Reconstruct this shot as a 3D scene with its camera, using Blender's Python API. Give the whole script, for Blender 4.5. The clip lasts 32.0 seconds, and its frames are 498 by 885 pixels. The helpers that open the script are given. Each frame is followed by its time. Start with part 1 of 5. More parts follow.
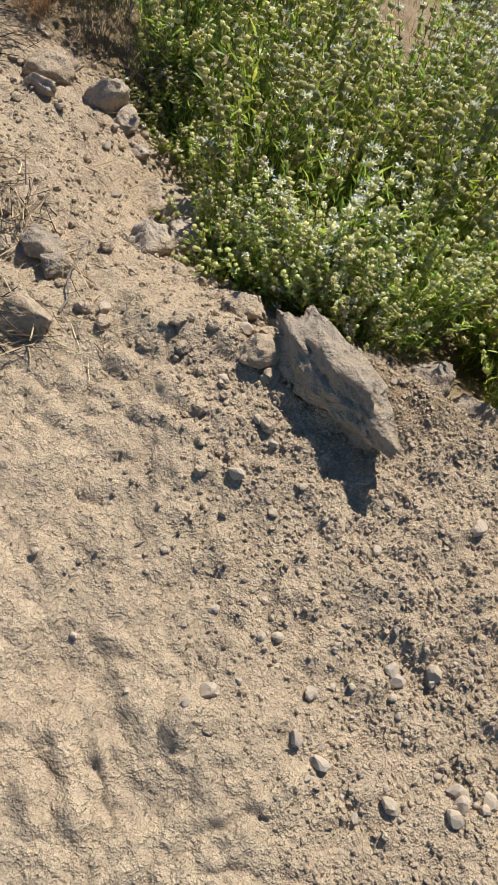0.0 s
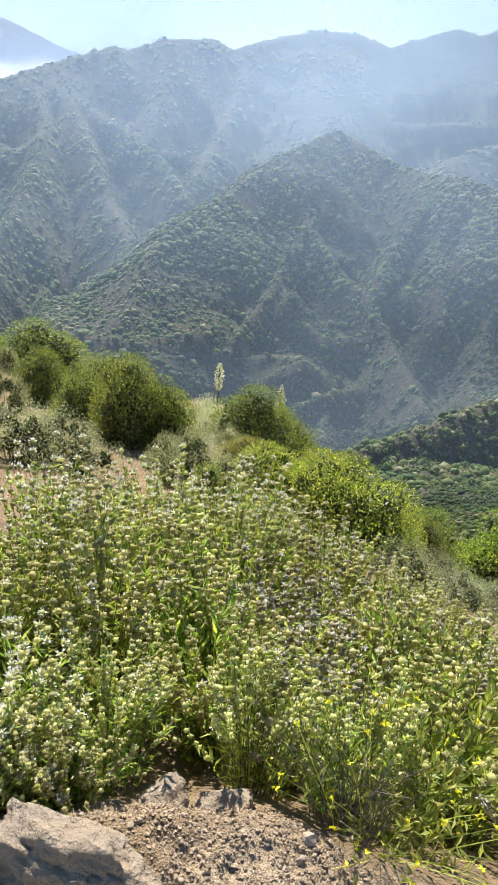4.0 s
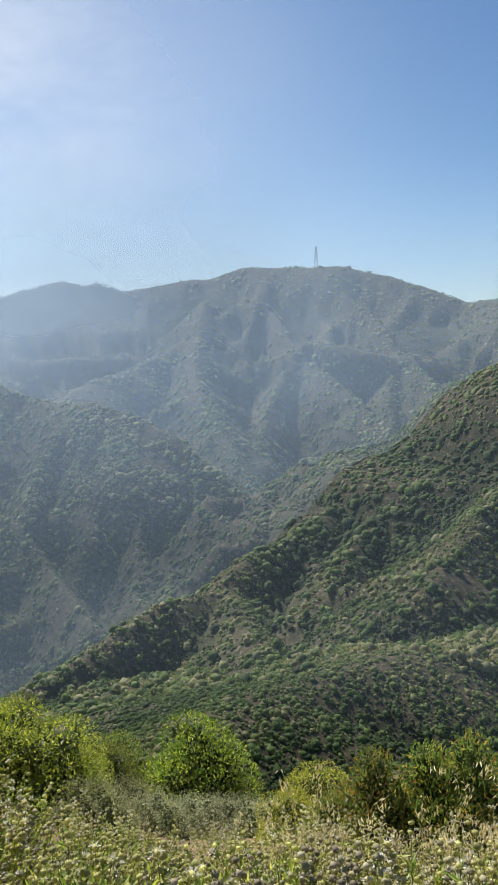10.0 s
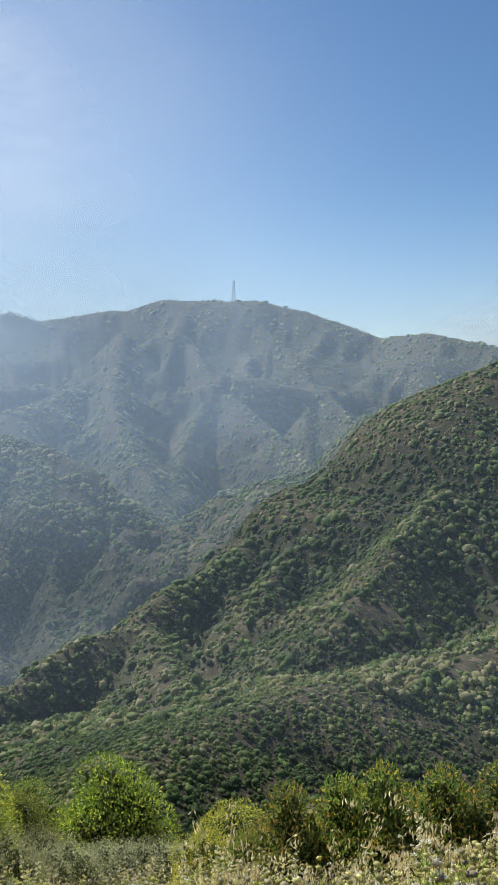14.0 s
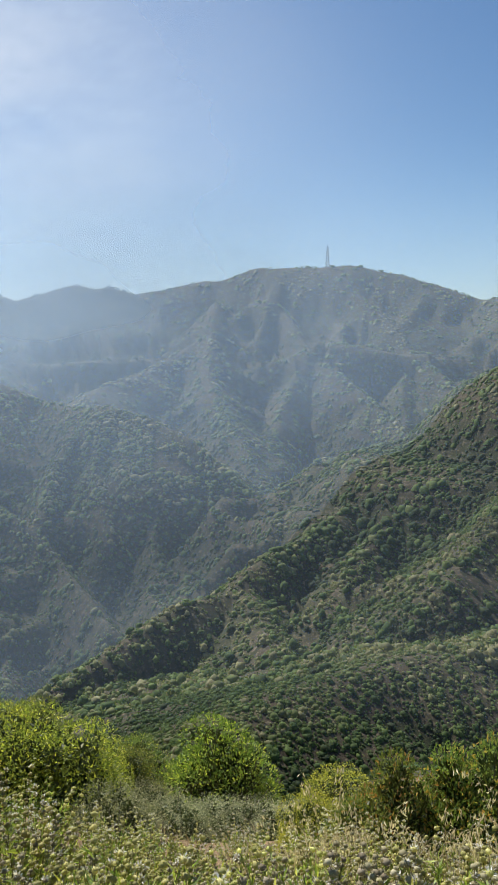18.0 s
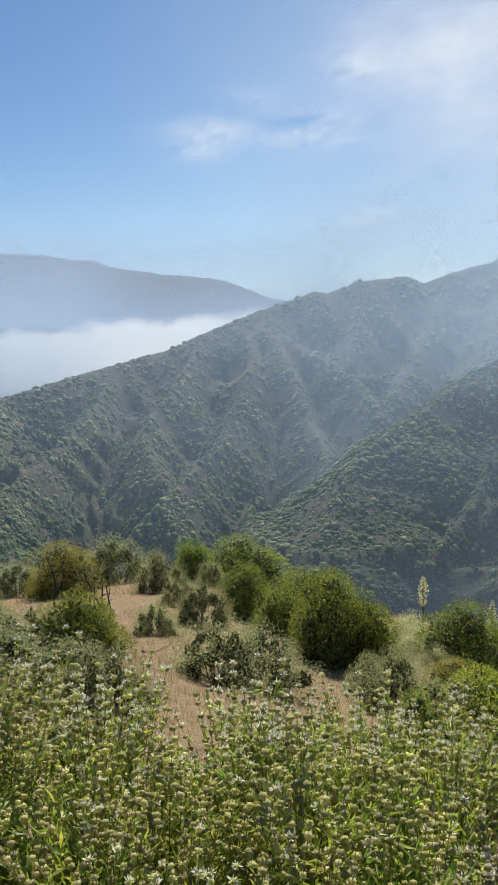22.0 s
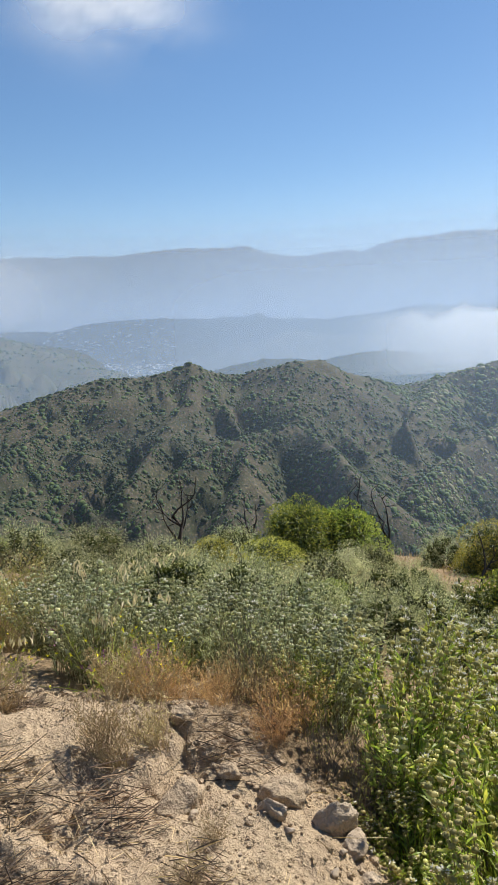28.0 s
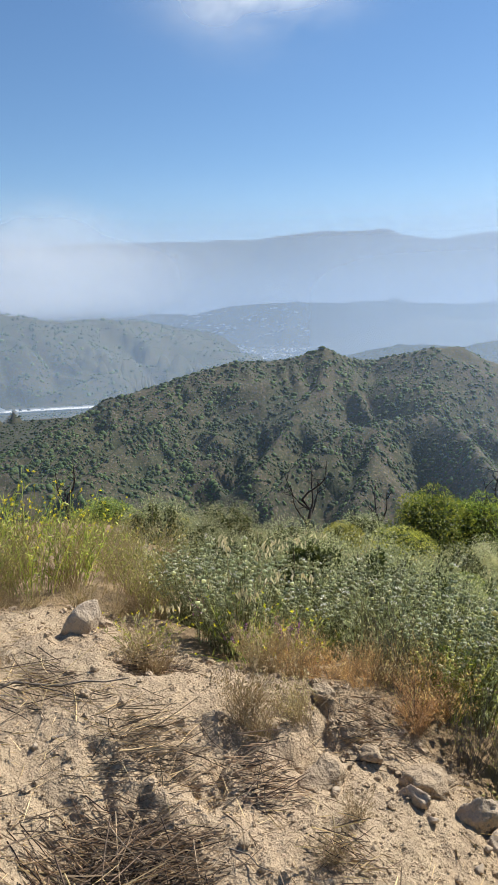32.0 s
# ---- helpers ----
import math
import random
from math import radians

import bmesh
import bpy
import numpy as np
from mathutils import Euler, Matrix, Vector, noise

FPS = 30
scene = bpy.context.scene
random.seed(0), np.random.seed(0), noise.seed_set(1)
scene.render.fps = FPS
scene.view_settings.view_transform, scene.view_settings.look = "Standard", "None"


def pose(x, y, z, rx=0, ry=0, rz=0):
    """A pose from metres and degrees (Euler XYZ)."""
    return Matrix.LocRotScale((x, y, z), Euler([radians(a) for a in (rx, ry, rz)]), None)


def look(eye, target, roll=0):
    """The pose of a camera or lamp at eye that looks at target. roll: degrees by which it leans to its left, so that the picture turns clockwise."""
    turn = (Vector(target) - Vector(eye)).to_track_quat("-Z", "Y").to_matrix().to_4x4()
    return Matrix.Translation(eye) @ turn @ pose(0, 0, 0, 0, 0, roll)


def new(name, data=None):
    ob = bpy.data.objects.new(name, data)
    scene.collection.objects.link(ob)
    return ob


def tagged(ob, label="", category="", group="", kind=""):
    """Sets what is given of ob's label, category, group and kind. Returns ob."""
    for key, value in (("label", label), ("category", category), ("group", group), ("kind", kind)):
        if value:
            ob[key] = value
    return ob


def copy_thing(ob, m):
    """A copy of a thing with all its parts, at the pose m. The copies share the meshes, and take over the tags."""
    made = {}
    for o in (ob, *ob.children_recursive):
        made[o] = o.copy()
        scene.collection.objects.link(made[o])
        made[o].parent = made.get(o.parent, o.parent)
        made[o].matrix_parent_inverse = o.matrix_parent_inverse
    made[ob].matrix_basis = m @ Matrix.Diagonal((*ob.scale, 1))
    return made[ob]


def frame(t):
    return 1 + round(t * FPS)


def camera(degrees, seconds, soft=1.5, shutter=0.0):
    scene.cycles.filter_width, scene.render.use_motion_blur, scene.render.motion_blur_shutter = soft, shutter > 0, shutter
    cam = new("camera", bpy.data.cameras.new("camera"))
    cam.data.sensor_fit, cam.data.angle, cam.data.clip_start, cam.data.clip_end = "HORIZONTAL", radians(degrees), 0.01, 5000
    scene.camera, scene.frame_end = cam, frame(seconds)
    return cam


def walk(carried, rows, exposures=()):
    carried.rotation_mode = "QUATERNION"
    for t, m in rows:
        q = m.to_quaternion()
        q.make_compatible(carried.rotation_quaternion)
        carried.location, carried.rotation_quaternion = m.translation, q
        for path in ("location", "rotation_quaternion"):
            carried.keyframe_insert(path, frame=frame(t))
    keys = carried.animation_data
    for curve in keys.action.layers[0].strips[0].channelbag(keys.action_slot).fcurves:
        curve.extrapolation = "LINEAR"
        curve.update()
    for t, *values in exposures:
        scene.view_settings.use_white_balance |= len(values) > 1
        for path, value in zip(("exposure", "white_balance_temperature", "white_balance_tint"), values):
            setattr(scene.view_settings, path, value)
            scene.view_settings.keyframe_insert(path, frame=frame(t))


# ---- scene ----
# The camera: a person on a dirt berm turns on the spot. Rows: seconds, eye x y z, bearing (clockwise from +y), pitch, roll.
WAY = [
    (0, -0.060, 0.098, 1.525, -12.21, -59.78, 13.97),
    (0.5, -0.042, 0.073, 1.544, -11.05, -49.72, 11.50),
    (1, -0.021, 0.063, 1.558, -9.23, -42.47, 8.39),
    (1.5, -0.003, 0.070, 1.567, -6.57, -38.44, 5.49),
    (2, -0.004, 0.080, 1.576, -3.73, -36.20, 3.67),
    (2.5, -0.020, 0.088, 1.591, -0.77, -34.37, 2.72),
    (3, -0.032, 0.085, 1.611, 2.51, -32.05, 2.42),
    (3.5, -0.029, 0.081, 1.617, 7.38, -28.77, 2.80),
    (4, -0.017, 0.083, 1.608, 12.97, -25.04, 2.65),
    (4.5, -0.003, 0.087, 1.600, 18.34, -21.66, 2.10),
    (6.5, 0.040, 0.041, 1.628, 29.31, -14.07, 0.10),
    (7, 0.050, 0.045, 1.621, 30.98, -12.61, -0.13),
    (7.5, 0.068, 0.053, 1.626, 32.66, -11.19, -0.43),
    (8, 0.082, 0.046, 1.627, 34.08, -9.96, -0.59),
    (8.5, 0.090, 0.022, 1.627, 35.35, -8.95, -0.63),
    (9, 0.094, 0.001, 1.636, 36.68, -8.28, -0.50),
    (9.5, 0.098, -0.004, 1.646, 38.22, -7.77, -0.27),
    (10, 0.100, -0.001, 1.654, 39.87, -7.33, 0.08),
    (10.5, 0.104, -0.016, 1.659, 41.42, -6.92, 0.22),
    (11, 0.106, -0.035, 1.665, 42.71, -6.48, 0.19),
    (11.5, 0.098, -0.052, 1.681, 43.72, -6.00, 0.23),
    (12, 0.088, -0.066, 1.699, 44.44, -5.52, 0.24),
    (12.5, 0.077, -0.074, 1.711, 44.95, -5.13, 0.27),
    (13, 0.073, -0.076, 1.715, 45.39, -4.85, 0.23),
    (13.5, 0.077, -0.079, 1.713, 45.81, -4.70, 0.48),
    (15.5, 0.106, -0.060, 1.679, 47.43, -5.30, 0.61),
    (16, 0.098, -0.046, 1.677, 46.51, -5.57, 0.42),
    (16.5, 0.083, -0.022, 1.676, 45.06, -5.95, 0.08),
    (17, 0.063, 0.004, 1.672, 43.36, -6.42, -0.23),
    (17.5, 0.063, 0.019, 1.670, 41.25, -6.93, -0.51),
    (18, 0.082, 0.022, 1.672, 38.78, -7.26, -0.74),
    (18.5, 0.104, 0.028, 1.678, 35.15, -7.43, -0.80),
    (19, 0.105, 0.042, 1.668, 30.81, -7.45, -0.94),
    (19.5, 0.083, 0.063, 1.638, 26.02, -7.35, -1.30),
    (20, 0.055, 0.082, 1.626, 20.85, -7.37, -1.51),
    (20.5, 0.030, 0.084, 1.634, 15.16, -7.39, -1.72),
    (21, 0.011, 0.088, 1.645, 8.88, -7.51, -1.99),
    (21.5, -0.009, 0.109, 1.634, 2.41, -7.85, -2.24),
    (22, -0.016, 0.140, 1.622, -3.21, -8.33, -2.77),
    (22.5, -0.029, 0.146, 1.610, -7.29, -8.66, -2.99),
    (23, -0.043, 0.142, 1.605, -10.01, -8.84, -3.01),
    (23.5, -0.049, 0.137, 1.606, -11.76, -8.99, -2.43),
    (24, -0.049, 0.133, 1.600, -13.14, -9.13, -2.27),
    (24.5, -0.047, 0.131, 1.596, -14.64, -9.27, -2.16),
    (26.5, -0.030, 0.088, 1.564, -25.82, -8.77, -2.73),
    (27, -0.052, 0.047, 1.570, -29.74, -8.57, -2.72),
    (27.5, -0.066, 0.035, 1.575, -33.60, -8.46, -2.58),
    (28, -0.073, 0.068, 1.569, -37.15, -8.59, -2.37),
    (28.5, -0.094, 0.075, 1.565, -40.21, -8.95, -2.24),
    (29, -0.123, 0.004, 1.571, -43.17, -9.34, -1.89),
    (29.5, -0.152, -0.051, 1.576, -45.59, -9.59, -1.55),
    (30, -0.164, -0.045, 1.578, -47.60, -9.52, -1.37),
    (30.5, -0.157, -0.036, 1.579, -48.77, -9.33, -1.24),
    (31, -0.151, -0.034, 1.579, -48.90, -9.19, -1.24),
    (31.5, -0.148, -0.027, 1.572, -48.21, -9.21, -1.31),
    (32, -0.134, -0.005, 1.561, -47.52, -9.46, -1.66),
]


def aim(x, y, z, bearing, pitch, roll):
    a, b = radians(bearing), radians(pitch)
    ahead = Vector((math.sin(a) * math.cos(b), math.cos(a) * math.cos(b), math.sin(b)))
    return look((x, y, z), Vector((x, y, z)) + ahead, roll)


cam = camera(37.84, 32.0, 0.9)
walk(cam, [(t, aim(*row)) for t, *row in WAY],
     [(0, 0.45, 6150, 10), (1, 0.65, 6150, 10), (2, 0.82, 6150, 10), (4, 0.93, 6300, 11), (6.5, 0.6, 6500, 10), (9, 0.4, 6500, 10), (13, 0.39, 6400, 9), (16, 0.4, 6350, 9), (18, 0.3, 6450, 9), (20, 0.2, 6500, 8), (22, 0.27, 6500, 9), (24, 0.36, 6500, 11), (27, 0.45, 6500, 10), (31, 0.56, 6350, 10), (32, 0.56, 6350, 10)])

# ---- daylight: hazy morning sun in front of the viewer, high over the mountain ----
SUN_BEARING, SUN_HEIGHT = 5.0, 47.0
sun_way = Vector((math.sin(radians(SUN_BEARING)) * math.cos(radians(SUN_HEIGHT)),
                  math.cos(radians(SUN_BEARING)) * math.cos(radians(SUN_HEIGHT)), math.sin(radians(SUN_HEIGHT))))
lamp = bpy.data.lights.new("sun", "SUN")
lamp.energy, lamp.angle, lamp.color = 5.0, radians(0.7), (1.0, 0.95, 0.87)
sun = new("sun", lamp)
sun.matrix_world = look(sun_way * 200, (0, 0, 0))

world = bpy.data.worlds.new("sky")
scene.world = world
world.use_nodes = True
wt = world.node_tree
sky = wt.nodes.new("ShaderNodeTexSky")
sky.sky_type, sky.sun_disc = "NISHITA", False
sky.sun_elevation, sky.sun_rotation = radians(SUN_HEIGHT), radians(SUN_BEARING)
sky.altitude, sky.air_density, sky.dust_density, sky.ozone_density = 400, 1.0, 0.05, 2.4
clear = wt.nodes.new("ShaderNodeHueSaturation")
clear.inputs["Saturation"].default_value = 1.12
wt.links.new(sky.outputs[0], clear.inputs["Color"])
wt.links.new(clear.outputs[0], wt.nodes["Background"].inputs["Color"])
wt.nodes["Background"].inputs["Strength"].default_value = 0.081

# ---- materials ----
def shader(name):
    m = bpy.data.materials.new(name)
    m.use_nodes = True
    m.node_tree.nodes.clear()
    out = m.node_tree.nodes.new("ShaderNodeOutputMaterial")
    return m, m.node_tree, out


def node(tree, kind, **values):
    n = tree.nodes.new(kind)
    for key, value in values.items():
        n.inputs[key.replace("_", " ")].default_value = value
    return n


def noise_of(tree, scale, detail=4.0, rough=0.55, source=None):
    n = node(tree, "ShaderNodeTexNoise", Scale=scale, Detail=detail, Roughness=rough)
    if source is None:
        source = tree.nodes.new("ShaderNodeNewGeometry").outputs["Position"]
    tree.links.new(source, n.inputs["Vector"])
    return n.outputs["Fac"]


def ramp(tree, fac, stops):
    r = tree.nodes.new("ShaderNodeValToRGB")
    while len(r.color_ramp.elements) < len(stops):
        r.color_ramp.elements.new(0.5)
    for e, (place, colour) in zip(r.color_ramp.elements, stops):
        e.position, e.color = place, (*colour, 1)
    tree.links.new(fac, r.inputs["Fac"])
    return r.outputs["Color"]


def mix(tree, fac, a, b, blend="MIX"):
    n = tree.nodes.new("ShaderNodeMix")
    n.data_type, n.blend_type = "RGBA", blend
    for value, place in ((fac, 0), (a, 6), (b, 7)):
        if isinstance(value, (int, float)):
            n.inputs[place].default_value = value
        elif isinstance(value, tuple):
            n.inputs[place].default_value = (*value, 1)
        else:
            tree.links.new(value, n.inputs[place])
    return n.outputs[2]


def bumped(tree, heights):
    """A normal from pairs of height socket and depth in metres."""
    normal = None
    for height, depth in heights:
        b = node(tree, "ShaderNodeBump", Strength=1.0, Distance=depth)
        tree.links.new(height, b.inputs["Height"])
        if normal:
            tree.links.new(normal, b.inputs["Normal"])
        normal = b.outputs["Normal"]
    return normal


def solid(tree, out, colour, rough, normal=None, metal=0.0, sheen=0.0):
    p = node(tree, "ShaderNodeBsdfPrincipled", Roughness=rough, Metallic=metal)
    p.inputs["Specular IOR Level"].default_value = 0.25
    if isinstance(colour, tuple):
        p.inputs["Base Color"].default_value = (*colour, 1)
    else:
        tree.links.new(colour, p.inputs["Base Color"])
    if normal:
        tree.links.new(normal, p.inputs["Normal"])
    tree.links.new(p.outputs[0], out.inputs["Surface"])
    return p


def leafy(name, dark, light, tint, through_it=0.35, rough=0.5):
    """Leaf stuff: varies from leaf to leaf and from plant to plant, and lets some light through."""
    m, tree, out = shader(name)
    geo = tree.nodes.new("ShaderNodeNewGeometry")
    info = tree.nodes.new("ShaderNodeObjectInfo")
    c = ramp(tree, geo.outputs["Random Per Island"], [(0.0, dark), (0.75, light), (1.0, tint)])
    hsv = node(tree, "ShaderNodeHueSaturation")
    for place, lo, hi in (("Hue", 0.485, 0.515), ("Value", 0.8, 1.2)):
        rng = node(tree, "ShaderNodeMapRange")
        rng.inputs["To Min"].default_value, rng.inputs["To Max"].default_value = lo, hi
        tree.links.new(info.outputs["Random"], rng.inputs["Value"])
        tree.links.new(rng.outputs[0], hsv.inputs[place])
    tree.links.new(c, hsv.inputs["Color"])
    p = node(tree, "ShaderNodeBsdfPrincipled", Roughness=rough)
    p.inputs["Specular IOR Level"].default_value = 0.3
    tree.links.new(hsv.outputs[0], p.inputs["Base Color"])
    t = tree.nodes.new("ShaderNodeBsdfTranslucent")
    warm = mix(tree, 0.55, hsv.outputs[0], (1.0, 1.0, 0.35), "MULTIPLY")
    share = mix(tree, 1.0, warm, (through_it * 2.6,) * 3, "MULTIPLY")
    tree.links.new(share, t.inputs["Color"])
    gain = tree.nodes.new("ShaderNodeAddShader")
    tree.links.new(p.outputs[0], gain.inputs[0])
    tree.links.new(t.outputs[0], gain.inputs[1])
    tree.links.new(gain.outputs[0], out.inputs["Surface"])
    return m


def ground_stuff():
    """Bare dirt on the berm, soil with dry grass and scrub further out; the share of plants is stored in the sheet."""
    m, tree, out = shader("ground")
    fine, mid, wide = noise_of(tree, 90, 5), noise_of(tree, 9, 5), noise_of(tree, 1.3, 4)
    dirt = ramp(tree, mid, [(0.3, (0.29, 0.212, 0.138)), (0.5, (0.425, 0.308, 0.185)), (0.7, (0.53, 0.40, 0.255))])
    dirt = mix(tree, 0.5, dirt, ramp(tree, fine, [(0.3, (0.20, 0.147, 0.095)), (0.6, (0.50, 0.38, 0.255))]))
    dirt = mix(tree, 0.35, dirt, ramp(tree, wide, [(0.35, (0.33, 0.25, 0.165)), (0.65, (0.43, 0.305, 0.20))]))
    hill, patch = noise_of(tree, 0.035, 7, 0.65), noise_of(tree, 0.4, 6, 0.7)
    soil = ramp(tree, patch, [(0.3, (0.05, 0.041, 0.028)), (0.55, (0.10, 0.076, 0.05)), (0.78, (0.19, 0.138, 0.092))])
    plants = ramp(tree, patch, [(0.3, (0.027, 0.036, 0.017)), (0.6, (0.055, 0.066, 0.03)), (0.8, (0.10, 0.10, 0.05))])
    cover = ramp(tree, hill, [(0.42, (0.8, 0.8, 0.8)), (0.6, (0.1, 0.1, 0.1))])
    slope = mix(tree, cover, soil, plants)
    # dry soil on crests, also painting them paler to bring out relief
    crest = node(tree, "ShaderNodeAttribute")
    crest.attribute_name = "crest"
    slope = mix(tree, crest.outputs["Fac"], slope, soil)
    # low bushes and dry tufts too small to stand out one by one
    bush = ramp(tree, noise_of(tree, 0.42, 4, 0.65), [(0.49, (0, 0, 0)), (0.55, (0.9, 0.9, 0.9))])
    slope = mix(tree, bush, slope, ramp(tree, noise_of(tree, 0.3, 4, 0.7), [(0.35, (0.022, 0.03, 0.013)), (0.65, (0.075, 0.08, 0.036))]))
    tuft = ramp(tree, noise_of(tree, 0.8, 3, 0.6), [(0.57, (0, 0, 0)), (0.64, (0.7, 0.7, 0.7))])
    slope = mix(tree, tuft, slope, (0.21, 0.165, 0.10))
    grass = ramp(tree, noise_of(tree, 6, 6, 0.7), [(0.3, (0.19, 0.135, 0.075)), (0.7, (0.37, 0.255, 0.14))])
    near = node(tree, "ShaderNodeAttribute")
    near.attribute_name = "knoll"
    slope = mix(tree, near.outputs["Fac"], slope, grass)
    bare = node(tree, "ShaderNodeAttribute")
    bare.attribute_name = "bare"
    grit = []
    for size in (75, 190):
        cell = node(tree, "ShaderNodeTexVoronoi", Scale=size)
        tree.links.new(tree.nodes.new("ShaderNodeNewGeometry").outputs["Position"], cell.inputs["Vector"])
        grit.append(ramp(tree, cell.outputs["Distance"], [(0.15, (1, 1, 1)), (0.6, (0, 0, 0))]))
        dirt = mix(tree, 0.22, dirt, mix(tree, 1.0, dirt, ramp(tree, cell.outputs["Distance"], [(0.3, (1.8, 1.84, 1.78)), (0.65, (1.06, 1.08, 1.05))]), "MULTIPLY"))
    colour = mix(tree, bare.outputs["Fac"], slope, dirt)
    normal = bumped(tree, [(noise_of(tree, 0.5, 6, 0.7), 0.25), (grit[0], 0.0035), (grit[1], 0.0022), (mid, 0.04), (noise_of(tree, 38, 5, 0.65), 0.011), (fine, 0.008), (noise_of(tree, 260, 3), 0.003)])
    solid(tree, out, colour, 0.95, normal)
    return m


def rocky(name, dark, light, scale=14, depth=1.0):
    m, tree, out = shader(name)
    tc = tree.nodes.new("ShaderNodeTexCoord").outputs["Object"]
    c = ramp(tree, noise_of(tree, scale, 8, 0.7, tc), [(0.3, dark), (0.7, light)])
    dust = ramp(tree, noise_of(tree, scale * 0.35, 4, 0.6, tc), [(0.38, (0, 0, 0)), (0.6, (0.8, 0.8, 0.8))])
    c = mix(tree, dust, c, (0.44, 0.33, 0.21))
    solid(tree, out, c, 0.92, bumped(tree, [(noise_of(tree, scale, 6, 0.6, tc), 0.03 * depth), (noise_of(tree, scale * 6, 4, 0.6, tc), 0.004 * depth)]))
    return m


def grainy(name, dark, light, scale=30, rough=0.9, depth=0.004):
    m, tree, out = shader(name)
    tc = tree.nodes.new("ShaderNodeTexCoord").outputs["Object"]
    n = noise_of(tree, scale, 6, 0.65, tc)
    solid(tree, out, ramp(tree, n, [(0.3, dark), (0.7, light)]), rough, bumped(tree, [(n, depth)]))
    return m


GROUND = ground_stuff()
ROCK = rocky("rock", (0.25, 0.195, 0.14), (0.49, 0.395, 0.285), 20, 1.6)
ROCK_PALE = rocky("pale_rock", (0.32, 0.25, 0.18), (0.57, 0.465, 0.35), 14, 1.4)
CLOD = rocky("clod", (0.36, 0.265, 0.17), (0.60, 0.455, 0.30), 22, 1.4)
STONE = rocky("stone", (0.30, 0.235, 0.165), (0.52, 0.425, 0.315), 1.4, 0.08)
STONE_GREY = rocky("grey_stone", (0.26, 0.21, 0.16), (0.45, 0.38, 0.30), 1.4, 0.08)
SAGE_LEAF = leafy("sage_leaf", (0.085, 0.12, 0.026), (0.21, 0.265, 0.048), (0.38, 0.38, 0.08), 0.38)
SAGE_HEAD = leafy("sage_head", (0.18, 0.17, 0.065), (0.36, 0.335, 0.122), (0.50, 0.455, 0.22), 0.28, 0.8)
TAN_HEAD = leafy("tan_head", (0.17, 0.145, 0.085), (0.30, 0.26, 0.16), (0.42, 0.37, 0.26), 0.2, 0.8)
SAGE_BLOOM = leafy("sage_bloom", (0.58, 0.55, 0.52), (0.76, 0.73, 0.70), (0.68, 0.62, 0.68), 0.14, 0.7)
STALK = grainy("stalk", (0.10, 0.10, 0.04), (0.20, 0.17, 0.07), 40)
LAUREL = leafy("laurel_leaf", (0.06, 0.085, 0.02), (0.145, 0.18, 0.036), (0.34, 0.315, 0.055), 0.34)
# darkened leaf colour that paints the shade inside a shrub
INNER_SHADE = leafy("inner_shade_leaf", (0.035, 0.048, 0.015), (0.07, 0.082, 0.024), (0.10, 0.105, 0.03), 0.15)
LAUREL_BRIGHT = leafy("bright_leaf", (0.06, 0.09, 0.018), (0.148, 0.185, 0.03), (0.33, 0.325, 0.05), 0.36)
LAUREL_GOLD = leafy("golden_leaf", (0.10, 0.108, 0.022), (0.24, 0.235, 0.04), (0.38, 0.32, 0.05), 0.42)
LIME_LEAF = leafy("lime_leaf", (0.085, 0.11, 0.02), (0.215, 0.25, 0.04), (0.42, 0.40, 0.06), 0.42)
REDTIP = leafy("red_tipped_leaf", (0.06, 0.088, 0.022), (0.15, 0.185, 0.04), (0.34, 0.19, 0.05), 0.36)
GREY_LEAF = leafy("grey_scrub_leaf", (0.115, 0.12, 0.07), (0.25, 0.26, 0.155), (0.42, 0.40, 0.27), 0.34, 0.75)
PALE_LEAF = leafy("pale_scrub_leaf", (0.28, 0.29, 0.17), (0.48, 0.475, 0.31), (0.66, 0.635, 0.46), 0.2, 0.75)
DRY_GRASS = leafy("dry_grass", (0.24, 0.175, 0.095), (0.39, 0.30, 0.17), (0.52, 0.43, 0.27), 0.15, 0.8)
RUSTY_GRASS = leafy("rusty_grass", (0.28, 0.18, 0.09), (0.48, 0.33, 0.18), (0.60, 0.46, 0.27), 0.25, 0.8)
GREEN_GRASS = leafy("green_grass", (0.11, 0.135, 0.03), (0.27, 0.285, 0.065), (0.42, 0.40, 0.13), 0.36, 0.7)
WEED = leafy("weed_stem", (0.11, 0.11, 0.035), (0.26, 0.24, 0.075), (0.44, 0.37, 0.16), 0.3, 0.75)
YELLOW = leafy("mustard_petal", (0.50, 0.41, 0.02), (0.66, 0.56, 0.03), (0.7, 0.62, 0.10), 0.2, 0.6)
PURPLE = leafy("purple_petal", (0.17, 0.07, 0.16), (0.28, 0.12, 0.26), (0.35, 0.2, 0.3), 0.3, 0.7)
WOOD = grainy("grey_wood", (0.10, 0.08, 0.06), (0.24, 0.20, 0.16), 25)
CHARRED = grainy("charred_wood", (0.018, 0.016, 0.014), (0.075, 0.065, 0.055), 18, 0.8)
STEEL = grainy("galvanised_steel", (0.22, 0.22, 0.23), (0.34, 0.34, 0.35), 3, 0.6)
CONCRETE = grainy("concrete", (0.55, 0.54, 0.51), (0.72, 0.71, 0.68), 0.2, 0.85)
ASPHALT = grainy("asphalt", (0.05, 0.05, 0.052), (0.08, 0.08, 0.082), 0.3)

# ---- ground: one sheet from the berm underfoot to the far range ----
def smooth(t):
    return t * t * (3 - 2 * t)


